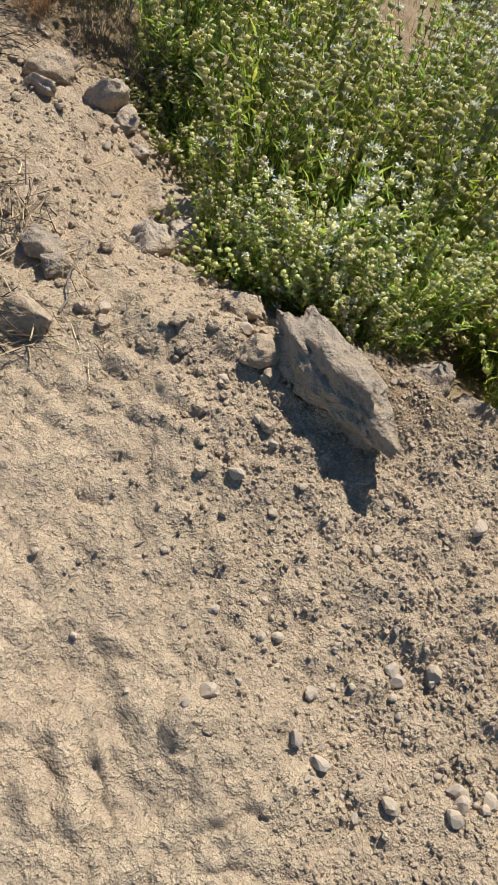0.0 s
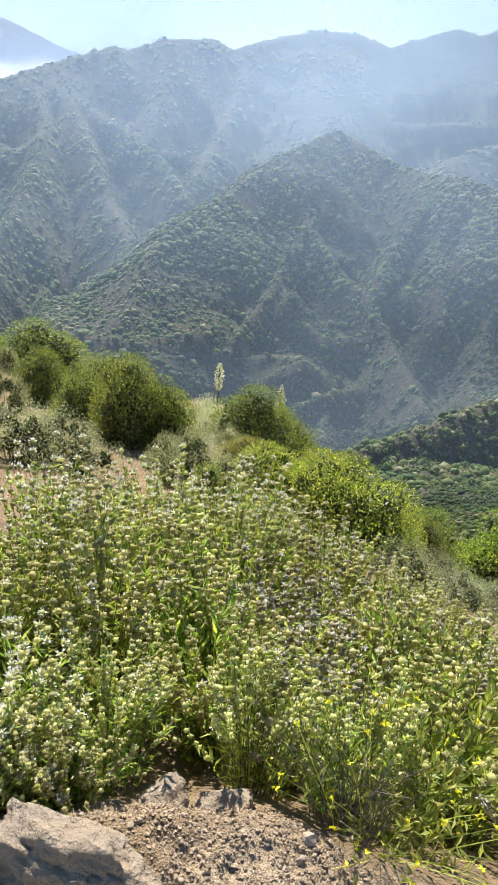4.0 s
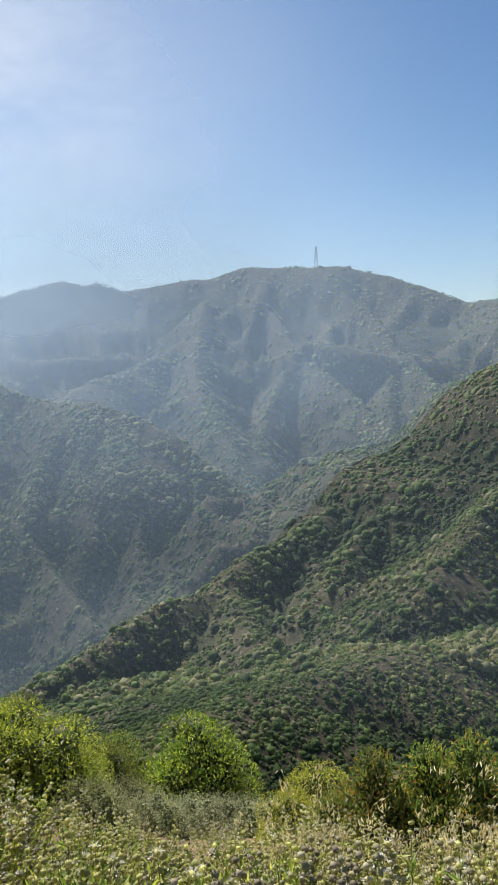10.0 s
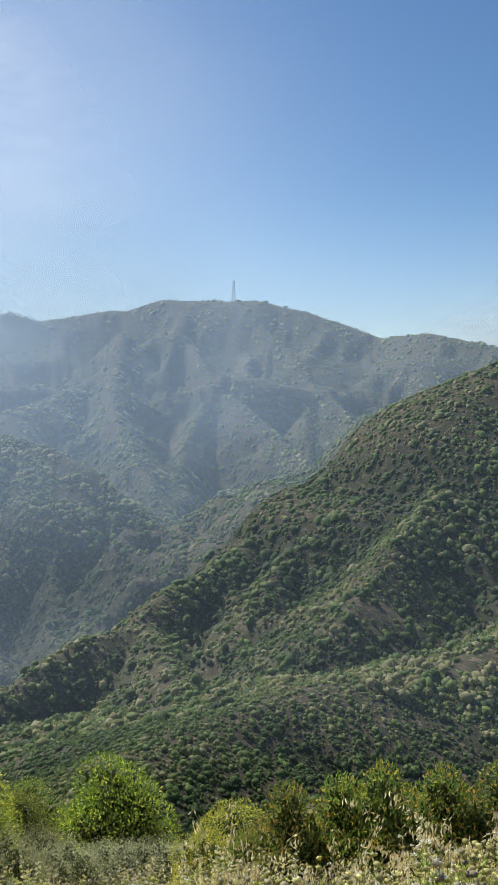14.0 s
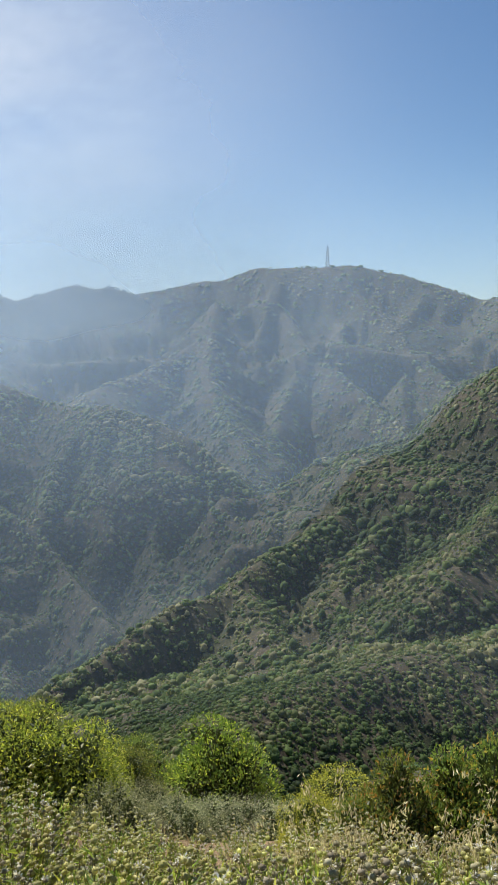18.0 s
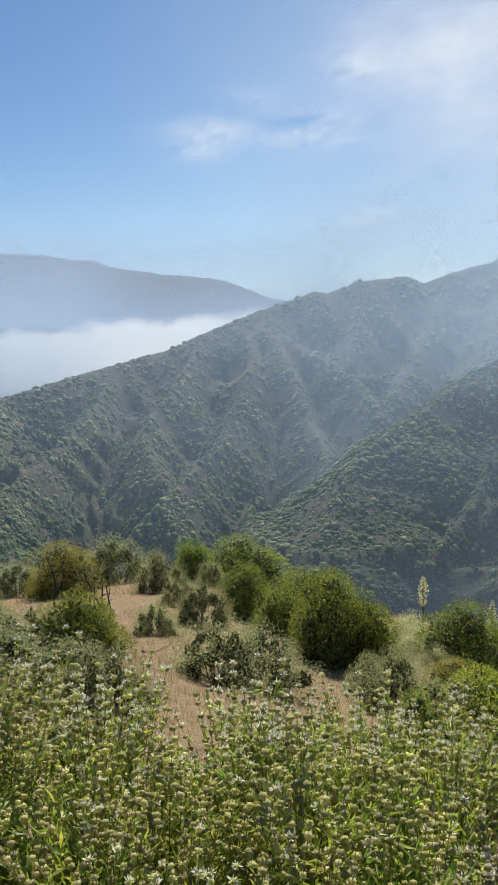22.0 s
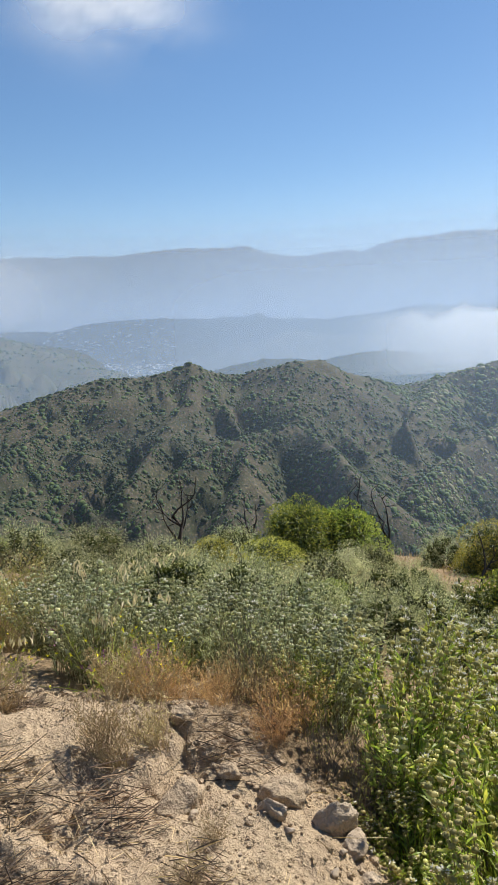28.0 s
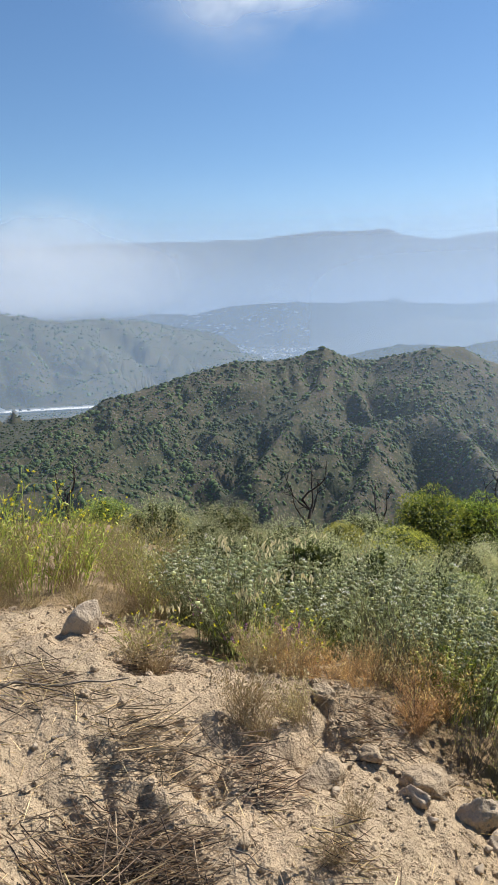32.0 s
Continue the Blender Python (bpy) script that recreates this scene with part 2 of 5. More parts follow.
def lattice(x, y, seed):
    """Value noise on a plane, -1 to 1, for arrays."""
    xi, yi = np.floor(x).astype(np.int64), np.floor(y).astype(np.int64)
    fx, fy = smooth(x - xi), smooth(y - yi)

    def corner(i, j):
        h = (i * 374761393 + j * 668265263 + seed * 974634533) & 0xFFFFFFFF
        h = ((h ^ (h >> 13)) * 1274126177) & 0xFFFFFFFF
        return ((h ^ (h >> 16)) & 0xFFFF) / 32767.5 - 1
    a = corner(xi, yi) * (1 - fx) + corner(xi + 1, yi) * fx
    b = corner(xi, yi + 1) * (1 - fx) + corner(xi + 1, yi + 1) * fx
    return a * (1 - fy) + b * fy


def rough(x, y, size, octaves, seed, keep=0.5):
    total, amp = 0, 1.0
    for k in range(octaves):
        total = total + amp * lattice(x / size * 2 ** k + 17.3 * k, y / size * 2 ** k - 9.1 * k, seed + k)
        amp *= keep
    return total


def spot(bearing, height, far):
    """A place by bearing, angle above the eye's level and level distance."""
    a = radians(bearing)
    far = 300 + (far - 300) * 0.55 if 300 < far < 1300 else far
    return (far * math.sin(a), far * math.cos(a), 1.6 + far * math.tan(radians(height)))


RIDGES = []


def ridge(steep, gully, *crest, blunt=6.0, grain=38):
    """A crest line through (bearing, height, distance), with flanks that fall off at that slope, cut by gullies."""
    RIDGES.append((steep, gully, blunt, grain, [spot(*c) for c in crest]))


# the long mountain with the mast
ridge(0.8, 0.5, (-24.9, -4.4, 700), (-16.2, -2.3, 760), (-9.5, -0.9, 810), (-6.8, 0.1, 835), (-3.2, 1.5, 870), (-0.2, 2.5, 900), (2.3, 3.15, 930), (3.4, 2.95, 935), (6, 3.75, 960), (9.2, 3.85, 985), (10.6, 3.3, 1000),
      (13.3, 4.1, 1030), (16.5, 4.7, 1050), (19.4, 4.5, 1080), (21.4, 3.8, 1100), (25.7, 5.1, 1130), (27.1, 4.65, 1140), (28.2, 4.9, 1140), (30.2, 4.3, 1150), grain=30)
ridge(0.8, 0.5, (30.2, 4.3, 1150), (35.6, 5.4, 1150), (37, 5.45, 1140), (39.6, 6.2, 1120), (44.9, 6.3, 1100), (46.6, 6.35, 1095), (50.6, 5.55, 1080), (56.5, 3.45, 1050),
      (60.1, 3.8, 1000), (66, 2.5, 950), (80, 2, 900), grain=30)
ridge(0.8, 0.6, (41.1, 4.8, 1080), (37.9, 2.5, 960), (34.4, 0.4, 860), (30.9, -1.5, 780), (26.5, -3.0, 700), blunt=3, grain=27)
# the facet below the mast, and the ribs beside it
ridge(1.0, 0.5, (40.0, 4.4, 1075), (41.9, 2.6, 960), (43.5, -0.2, 840), (46.3, -2.2, 760), (48.5, -4.1, 700), (50.7, -6.1, 640), (52.1, -7.6, 600), blunt=2, grain=24)
ridge(1.0, 0.5, (43.5, -0.2, 840), (41.7, -3.7, 730), (40.6, -7.5, 620), (41.0, -12.0, 500), blunt=3, grain=22)
ridge(1.0, 0.5, (46.1, 5.2, 1050), (49.2, 2.6, 950), (51.4, -0.4, 850), (53.2, -1.7, 800), (55.4, -3.5, 740), blunt=2, grain=24)
ridge(1.0, 0.5, (51.4, -0.4, 850), (50.7, -3.5, 760), (51.1, -5.7, 700), blunt=3, grain=22)
ridge(0.8, 0.5, (56.9, 3.0, 1020), (56.2, 0.9, 930), (55.8, -1.7, 850), blunt=3, grain=22)
ridge(0.8, 0.5, (61.1, 3.2, 960), (59.9, 0.9, 890), (58.3, -1.7, 820), blunt=3, grain=22)
ridge(0.8, 0.6, (36.4, 3.6, 980), (35.6, -2, 740), (37.6, -6, 600), (40, -11, 480), blunt=3, grain=24)
# the steep spur across the canyon: a peak, a saddle and a lower round top
ridge(0.78, 0.55, (3.3, -14.8, 300), (4.3, -11.3, 350), (7.0, -8.7, 400), (9.7, -6.5, 440), (12.3, -4.9, 475), (14.8, -3.2, 510), (17.3, -1.9, 545), (18.6, -1.5, 560), (20.1, -2.1, 555), (22.8, -3.5, 540), blunt=2, grain=22)
ridge(0.95, 0.5, (22.8, -3.5, 540), (25.3, -4.2, 500), (27.8, -4.1, 455), (30.9, -5.2, 430), (34, -7, 400), (36.2, -9.2, 375), (38.9, -11.4, 350), (41.2, -14, 325), blunt=3, grain=24)
ridge(0.62, 0.3, (18.3, -1.5, 560), (17.5, -2.0, 720), (16.5, 3.6, 1020))
ridge(1.35, 0.5, (18.4, -1.2, 555), (20.1, -3.3, 520), (21.6, -6.4, 470), (22.5, -8.1, 440), blunt=1.5, grain=18)
ridge(1.35, 0.5, (13.0, -4.4, 488), (16.1, -6.6, 455), (18, -9.7, 400), (19.6, -11.5, 370), (22.2, -13.8, 335), (23.8, -16.5, 300), (25.6, -18.8, 270), (27.4, -21.2, 245), blunt=1.5, grain=18)
ridge(1.35, 0.5, (27.8, -4.4, 452), (24.6, -6.9, 420), (23.5, -9, 392), (22.7, -12.1, 350), blunt=2, grain=18)
ridge(1.35, 0.5, (27.8, -4.6, 450), (26.6, -8.7, 390), (27.6, -14, 320), blunt=2, grain=18)
ridge(1.35, 0.5, (32.5, -6.2, 415), (32.6, -9.5, 375), (31.7, -12.8, 335), (30.9, -15.4, 305), (32.6, -19, 265), blunt=2, grain=18)
ridge(1.35, 0.5, (17.3, -2.2, 540), (14.8, -5.8, 470), (13.1, -8.3, 430), (10.5, -10.9, 390), (7.8, -14.4, 330), blunt=1.5, grain=18)
ridge(1.35, 0.5, (16.9, -7.3, 445), (15.6, -10.5, 390), (13.9, -13.5, 340), (11.5, -17, 290), blunt=1.5, grain=18)
# flanks of the long mountain
ridge(1.15, 0.5, (-3.2, 1.2, 860), (-0.6, 0, 800), (2.8, -1.9, 720), (5.4, -3.8, 650), (7.1, -6.5, 570), blunt=2, grain=24)
ridge(1.15, 0.5, (-0.8, 1.2, 850), (-0.4, -1.2, 750), (0.9, -4.5, 640), (1.7, -7.2, 560), (3.0, -9.4, 500), (3.6, -12.6, 410), blunt=2, grain=22)
ridge(1.15, 0.5, (-6.4, 0, 825), (-8.8, -4, 670), (-10.7, -5.7, 610), (-11.7, -7.8, 540), (-10.5, -10.5, 460), blunt=2, grain=22)
ridge(1.15, 0.5, (-3.0, 0.6, 830), (-2.5, -1.7, 740), (-3.6, -5.2, 620), (-5, -7.8, 540), (-7.4, -9.8, 480), (-10.7, -12.7, 400), blunt=2, grain=22)
ridge(1.15, 0.5, (-13, -1.7, 778), (-13.8, -3.1, 730), (-15.5, -5, 640), (-18, -7.6, 545), (-20.8, -9.6, 480), (-24.5, -12.6, 390), blunt=2, grain=22)
ridge(1.15, 0.5, (12.6, 3.4, 1000), (11, 0, 830), (8.5, -4.5, 660), (7.4, -8, 560), blunt=3, grain=24)
ridge(1.15, 0.5, (6, 3.4, 945), (5.6, 0.4, 820), (4.8, -2.4, 720), blunt=3, grain=22)
# the double-topped hill
ridge(0.7, 0.5, (-68.2, -10.2, 410), (-63.9, -8.4, 440), (-60.4, -6.6, 475), (-58.2, -5.5, 490), (-55, -4.7, 510), (-50.6, -3.5, 530), (-48.4, -3.0, 540), (-45.7, -3.2, 550), (-43.5, -2.9, 555), (-41.5, -2.3, 560), (-39.4, -3.2, 568),
      (-37.7, -3.5, 570), (-35.5, -3.1, 565), (-33.2, -2.6, 560), (-31.3, -2.45, 570), (-29.5, -3.3, 590), (-26.5, -4.1, 640), (-24.9, -4.4, 700), grain=21)
ridge(1.05, 0.55, (-48.4, -3.2, 536), (-50.6, -5, 490), (-53.8, -7.1, 440), (-57.5, -9.2, 395), (-60.7, -11.6, 350), blunt=2, grain=18)
ridge(1.05, 0.55, (-41.3, -2.5, 556), (-41.8, -5.1, 490), (-43.5, -6.9, 450), (-45.3, -9.5, 400), (-47.2, -11.7, 350), blunt=2, grain=18)
ridge(1.05, 0.55, (-29.5, -3.4, 585), (-30.1, -5.7, 500), (-33.5, -7.4, 440), (-37.8, -8.4, 405), (-41, -9.1, 380), (-43.2, -10.8, 350), (-46.3, -13.9, 300), blunt=2, grain=18)
ridge(1.05, 0.55, (-33.3, -7.6, 436), (-30.7, -9.2, 395), (-29, -11.5, 345), blunt=2, grain=18)
ridge(1.05, 0.55, (-37.4, -8.6, 403), (-37.8, -11.7, 345), (-39.1, -14.3, 300), blunt=2, grain=18)
ridge(1.05, 0.55, (-55, -4.9, 505), (-58, -7.6, 440), (-62.5, -10.4, 385), (-66, -13, 340), blunt=2, grain=18)
ridge(0.7, 0.5, (-22.5, -3.7, 690), (-24.3, -6.8, 560), (-26.2, -9, 480), (-28.1, -11.6, 400), blunt=2, grain=18)
# the near flank beyond the round shrub: steep over the gully, gentler further up
ridge(1.1, 0.6, (19, -27, 135), (22.4, -25.2, 150), (27.4, -22.7, 165), (30.5, -21, 175), (33.6, -19.7, 185), (37.2, -18.9, 195), (38.5, -17.2, 205), (40.8, -15.8, 218), (42.6, -15.3, 225), (44.4, -14.3, 235), blunt=2, grain=20)
ridge(0.68, 0.5, (44.4, -14.3, 235), (47.1, -12.2, 252), (51.6, -8.2, 280), (55, -5.3, 296), (57.5, -3.6, 306), (60.8, -1.8, 325), (63.2, 0.3, 342), (66.1, 2.2, 360), (80, 5, 400), blunt=3, grain=22)
ridge(0.7, 0.5, (63.4, -3.3, 322), (60.1, -5.5, 302), (55.9, -7.6, 282), (52.5, -10.2, 262), (48, -15.5, 222), (45, -20.5, 178), blunt=2, grain=18)
ridge(0.8, 0.5, (37.8, -18.3, 202), (39.6, -21, 175), (42, -25, 138), blunt=2, grain=16)
ridge(0.7, 0.5, (61.5, -8, 250), (57.5, -13, 205), (54, -18, 160), blunt=2, grain=16)
ridge(0.55, 0.25, (33.5, -30, 72), (36.4, -28.4, 77), (40.1, -27, 84), (43.8, -25.7, 92), (47.5, -24.6, 98), (52.5, -23.3, 106), (57.9, -22.2, 118), (63.1, -20.6, 128), (66.4, -18.7, 140), (80, -12, 170), blunt=4, grain=16)
# far hills and the range behind the mist
ridge(0.5, 0.42, (-90, 3, 1500), (-75, 2, 1600), (-67.3, 1.35, 1620), (-65, 1.0, 1650), (-61.7, 0.4, 1700), (-57.9, 0.45, 1800), (-55.7, 0.3, 1900), (-53.6, -0.1, 2050), (-50.5, -0.8, 2200), blunt=12, grain=60)
ridge(0.3, 0.12, (-42, -2.4, 2700), (-38.2, -1.1, 2650), (-35, -0.4, 2620), (-33.3, 0, 2600), (-30, -0.4, 2550), (-27.2, -0.5, 2500), (-22, -1.3, 2400), blunt=25, grain=190)
ridge(0.42, 0.12, (-90, 6, 4300), (-70, 5.6, 4300), (-52.9, 6.1, 4350), (-46.9, 6.05, 4400), (-43.6, 6.3, 4400), (-40.6, 6.6, 4420), (-37.1, 6.6, 4440), (-35.4, 6.2, 4450), (-32.1, 5.6, 4450),
      (-28.8, 5.95, 4450), (-27.7, 5.7, 4450), (-25.6, 6.5, 4440), blunt=30, grain=420)
ridge(0.42, 0.12, (-25.6, 6.5, 4440), (-22.5, 6.7, 4430), (-19.1, 6.95, 4420), (-14.9, 6.3, 4400), (-12.4, 5.4, 4380), (-7.6, 4.8, 4350), (-4.7, 4.2, 4300), (-0.6, 2.8, 4250), (5, 1, 4200), blunt=30, grain=420)

# heights of the knoll by bearing (rows) and distance from the feet (columns)
KNOLL_BEARINGS = [-180, -100, -66, -43, -13, 8, 36, 55, 100, 180]
KNOLL_FAR = [0, 1.3, 1.9, 3, 5, 9, 14, 22, 32, 60]
KNOLL = [
    [0, 0.1, 0.13, 0.2, 0.3, 0.5, 0.8, 1, 1, 0],
    [0, 0.05, 0.09, 0.15, 0.1, -0.5, -1.5, -3, -6, -20],
    [0, 0.02, 0.06, 0.12, -0.1, -1.2, -2.3, -4.2, -7, -24],
    [0, 0.0, 0.0, 0.02, -0.75, -2.0, -3.3, -5.4, -8.0, -27],
    [0, 0.0, -0.45, -0.8, -1.35, -2.7, -4.3, -6.3, -8.8, -28],
    [0, -0.03, -0.52, -0.95, -1.75, -3.5, -5.4, -7.4, -11.2, -34],
    [0, -0.08, -0.66, -1.3, -2.6, -4.9, -7.7, -14.5, -22, -40],
    [0, -0.08, -0.62, -1.25, -2.5, -4.8, -7.4, -12, -18, -34],
    [0, 0.05, -0.1, -0.3, -0.8, -2, -3.4, -6, -10, -20],
    [0, 0.1, 0.13, 0.2, 0.3, 0.5, 0.8, 1, 1, 0],
]


def knoll_height(bearing, far):
    table = np.array(KNOLL, float)
    i = np.clip(np.searchsorted(KNOLL_BEARINGS, bearing, side="right") - 1, 0, len(KNOLL_BEARINGS) - 2)
    b = np.array(KNOLL_BEARINGS, float)
    u = smooth((bearing - b[i]) / (b[i + 1] - b[i]))
    k = np.array(KNOLL_FAR, float)
    j = np.clip(np.searchsorted(k, far, side="right") - 1, 0, len(k) - 2)
    v = (far - k[j]) / (k[j + 1] - k[j])
    lo, hi = table[i, j] * (1 - v) + table[i, j + 1] * v, table[i + 1, j] * (1 - v) + table[i + 1, j + 1] * v
    return lo * (1 - u) + hi * u


DIRT_BEARINGS = [-180, -120, -80, -69, -59, -54, -50, -42, -34, -29, -25, -23, -20, -11, 3, 14, 23, 30, 60, 120, 180]
DIRT_FAR = [6, 6, 4.6, 4.4, 4.3, 3.6, 3.3, 3.0, 2.75, 2.6, 2.4, 2.05, 1.7, 1.42, 1.33, 1.38, 1.2, 1.1, 1.0, 3, 6]


def dirt_edge(bearing):
    return np.interp(bearing, DIRT_BEARINGS, DIRT_FAR)


def height(x, y, detail=True):
    """The ground's height at arrays of places."""
    far, bearing = np.hypot(x, y), np.degrees(np.arctan2(x, y))
    floor = -128 + np.clip(far - 2200, 0, None) * 0.038 + 5 * rough(x, y, 320, 3, 40)
    behind = np.clip((bearing + 6) / 10, 0, 1) * np.clip((95 - bearing) / 20, 0, 1)
    best = floor + behind * np.clip(far - 330, 0, 380 + 140 * np.clip((bearing - 28) / 8, 0, 1)) * 0.24
    wob = rough(x, y, 90, 4, 3)
    for n, (steep, gully, blunt, grain, crest) in enumerate(RIDGES if far.max() > 58 else ()):
        run, z = 0.0, None
        for (ax, ay, az), (bx, by, bz) in zip(crest, crest[1:]):
            dx, dy = bx - ax, by - ay
            long = math.hypot(dx, dy)
            u = np.clip(((x - ax) * dx + (y - ay) * dy) / long ** 2, 0, 1)
            off = np.hypot(x - ax - u * dx, y - ay - u * dy)
            fold = np.abs(lattice((run + u * long) / grain + 0.6 * lattice(x / 2.4 / grain, y / 2.4 / grain, 71), off / 4.5 / grain + n * 5.3, 11 + n))
            fine = np.abs(lattice((run + u * long) / grain * 2.7, off / 1.8 / grain + n * 3.1, 31 + n))
            soft = np.sqrt(off ** 2 + blunt ** 2) - blunt
            here = az + u * (bz - az) - soft * (steep + gully * (fold - 0.35) + 0.5 * gully * (fine - 0.35))
            z = here if z is None else np.maximum(z, here)
            run += long
        best = np.maximum(best, z)
    best = best + np.clip((far - 90) / 200, 0, 1) * wob * 1.6 + np.clip((far - 3300) / 700, 0, 1) * 14 * rough(x, y, 260, 4, 83, 0.6)
    knoll = knoll_height(bearing, np.clip(far, 0, 60)) - np.clip(far - 60, 0, None) * 0.62
    tall = np.where(far < 58, knoll, np.maximum(knoll, best))
    if detail:
        near = np.clip(1 - (far - 4) / 30, 0.0, 1)
        tall = tall + near * np.clip(far / 3, 0.2, 1) * 0.10 * rough(x, y, 1.1, 3, 51)
        bare = np.clip((dirt_edge(bearing) + 0.25 - far) / 0.3, 0, 1)
        clod = rough(x, y, 0.30, 4, 61, 0.55)
        # the heaped side of the berm: furrows and a washed-out hollow
        heaped = bare * np.clip((-26 - bearing) / 10, 0, 1) * np.clip((bearing + 110) / 20, 0, 1) * np.clip((far - 1.1) / 0.6, 0, 1)
        tall = tall + heaped * (0.055 * rough(x, y, 0.75, 3, 151) - 0.05 * np.clip(0.22 - np.abs(lattice(x / 0.8 + 0.3 * clod, y / 1.6, 157)), 0, 1) / 0.22)
        tall = tall - 0.24 * np.exp(-((x + 1.78) ** 2 + (y - 0.9) ** 2) / 0.09) - 0.14 * np.exp(-((x + 3.46) ** 2 + (y - 1.72) ** 2) / 0.012) - 0.10 * np.exp(-((x + 2.72) ** 2 + (y - 1.72) ** 2) / 0.05)
        tall = tall + bare * (0.022 * clod + 0.02 * np.abs(rough(x, y, 0.10, 3, 67, 0.6)))
    return tall


def at(x, y):
    return float(height(np.array([float(x)]), np.array([float(y)]))[0])


def polar(bearing, far):
    a = radians(bearing)
    return far * math.sin(a), far * math.cos(a)


def mesh_from(name, verts, faces, materials=(), smooth_it=False, index=None):
    """A mesh from an array of places and an array of faces of one size."""
    me = bpy.data.meshes.new(name)
    verts, faces = np.asarray(verts, np.float32), np.asarray(faces, np.int32)
    side = faces.shape[1]
    me.vertices.add(len(verts))
    me.vertices.foreach_set("co", verts.ravel())
    me.loops.add(faces.size)
    me.loops.foreach_set("vertex_index", faces.ravel())
    me.polygons.add(len(faces))
    me.polygons.foreach_set("loop_start", np.arange(0, faces.size, side, dtype=np.int32))
    for m in materials:
        me.materials.append(m)
    if index is not None:
        me.polygons.foreach_set("material_index", np.asarray(index, np.int32))
    me.update(calc_edges=True)
    me.polygons.foreach_set("use_smooth", [smooth_it] * len(faces))
    return me


def steps(lo, hi, share):
    n = max(2, int(math.log(hi / lo) / share))
    return lo * (hi / lo) ** (np.arange(n) / n)


bearings = np.concatenate([np.arange(-76, 74, 0.27), np.arange(74, 284, 3.0)])
fars = np.concatenate([[0.004], steps(0.06, 0.8, 0.035), steps(0.8, 5, 0.010), steps(5, 60, 0.022), steps(60, 1500, 0.0108), steps(1500, 4950, 0.02), [4950]])
BB, FF = np.meshgrid(np.radians(bearings), fars)
GX, GY = FF * np.sin(BB), FF * np.cos(BB)
GZ = height(GX.ravel(), GY.ravel()).reshape(GX.shape)
nr, nb = GX.shape
grid = np.arange(nr * nb).reshape(nr, nb)
nxt = np.roll(grid, -1, axis=1)
quads = np.stack([grid[:-1], grid[1:], nxt[1:], nxt[:-1]], -1).reshape(-1, 4)[:, ::-1]
# how far a place stands proud of the slope round it: crests dry and bare, gullies green; the same mask paints relief
# shading into the colours
def shifted(a, rows, cols):
    return np.roll(np.roll(a, rows, 0), cols, 1)


BULGE = sum(GZ - 0.5 * (shifted(GZ, k, 0) + shifted(GZ, -k, 0)) + GZ - 0.5 * (shifted(GZ, 0, k) + shifted(GZ, 0, -k)) for k in (6, 12)) / (0.016 * FF)
BULGE = np.where((FF > 60) & (FF < 1250), np.clip(BULGE, -1.5, 1.5), 0)
ground_mesh = mesh_from("ground", np.stack([GX, GY, GZ], -1).reshape(-1, 3), quads, [GROUND], True)
wide_b = (np.degrees(BB) + 180) % 360 - 180
for key, value in (("bare", np.clip((dirt_edge(wide_b) + 0.15 + 0.25 * rough(GX, GY, 0.5, 3, 91) - FF) / 0.25, 0, 1)),
                   ("knoll", np.clip((48 - FF) / 12, 0, 1)), ("crest", np.clip(0.26 * BULGE, 0, 0.4))):
    ground_mesh.attributes.new(key, "FLOAT", "POINT").data.foreach_set("value", value.ravel().astype(np.float32))
ground = tagged(new("ground", ground_mesh), "tan dirt berm falling away to scrub-covered canyon slopes", "ground", kind="structure")

# ---- plants ----
def part(name, mesh, parent, label=""):
    ob = new(name, mesh)
    ob.parent = parent
    if label:
        ob["label"] = label
    if name.endswith("s") or name == "inner_foliage":
        ob["kind"] = "stuff"
    return ob


def blades(base, way, length, width, rng, curl=0.25):
    """Pointed four-cornered leaves at arrays of places, along arrays of directions."""
    n = len(base)
    way = way / np.linalg.norm(way, axis=1, keepdims=True)
    side = np.cross(way, rng.normal(size=(n, 3)))
    side /= np.linalg.norm(side, axis=1, keepdims=True) + 1e-9
    up = np.cross(side, way)
    length, width = np.broadcast_to(length, n)[:, None], np.broadcast_to(width, n)[:, None]
    mid = base + way * length * 0.45 + up * length * curl * 0.3
    v = np.stack([base, mid + side * width / 2, base + way * length - up * length * curl * 0.2, mid - side * width / 2], 1)
    f = np.arange(4 * n).reshape(n, 4)
    return v.reshape(-1, 3), f


def tubes(paths, radii, sides=4):
    """Tapered stems along polylines: paths is (n, k, 3), radii (n, k)."""
    paths, radii = np.asarray(paths, float), np.asarray(radii, float)
    n, k, _ = paths.shape
    way = np.gradient(paths, axis=1)
    way /= np.linalg.norm(way, axis=2, keepdims=True) + 1e-9
    ref = np.where(np.abs(way[..., 2:3]) > 0.9, [1.0, 0, 0], [0, 0, 1.0])
    a = np.cross(way, ref)
    a /= np.linalg.norm(a, axis=2, keepdims=True) + 1e-9
    b = np.cross(way, a)
    ang = np.arange(sides) / sides * 2 * np.pi
    v = paths[:, :, None] + radii[:, :, None, None] * (np.cos(ang)[None, None, :, None] * a[:, :, None] + np.sin(ang)[None, None, :, None] * b[:, :, None])
    idx = np.arange(n * k * sides).reshape(n, k, sides)
    f = np.stack([idx[:, :-1], np.roll(idx, -1, 2)[:, :-1], np.roll(idx, -1, 2)[:, 1:], idx[:, 1:]], -1).reshape(-1, 4)
    return v.reshape(-1, 3), f


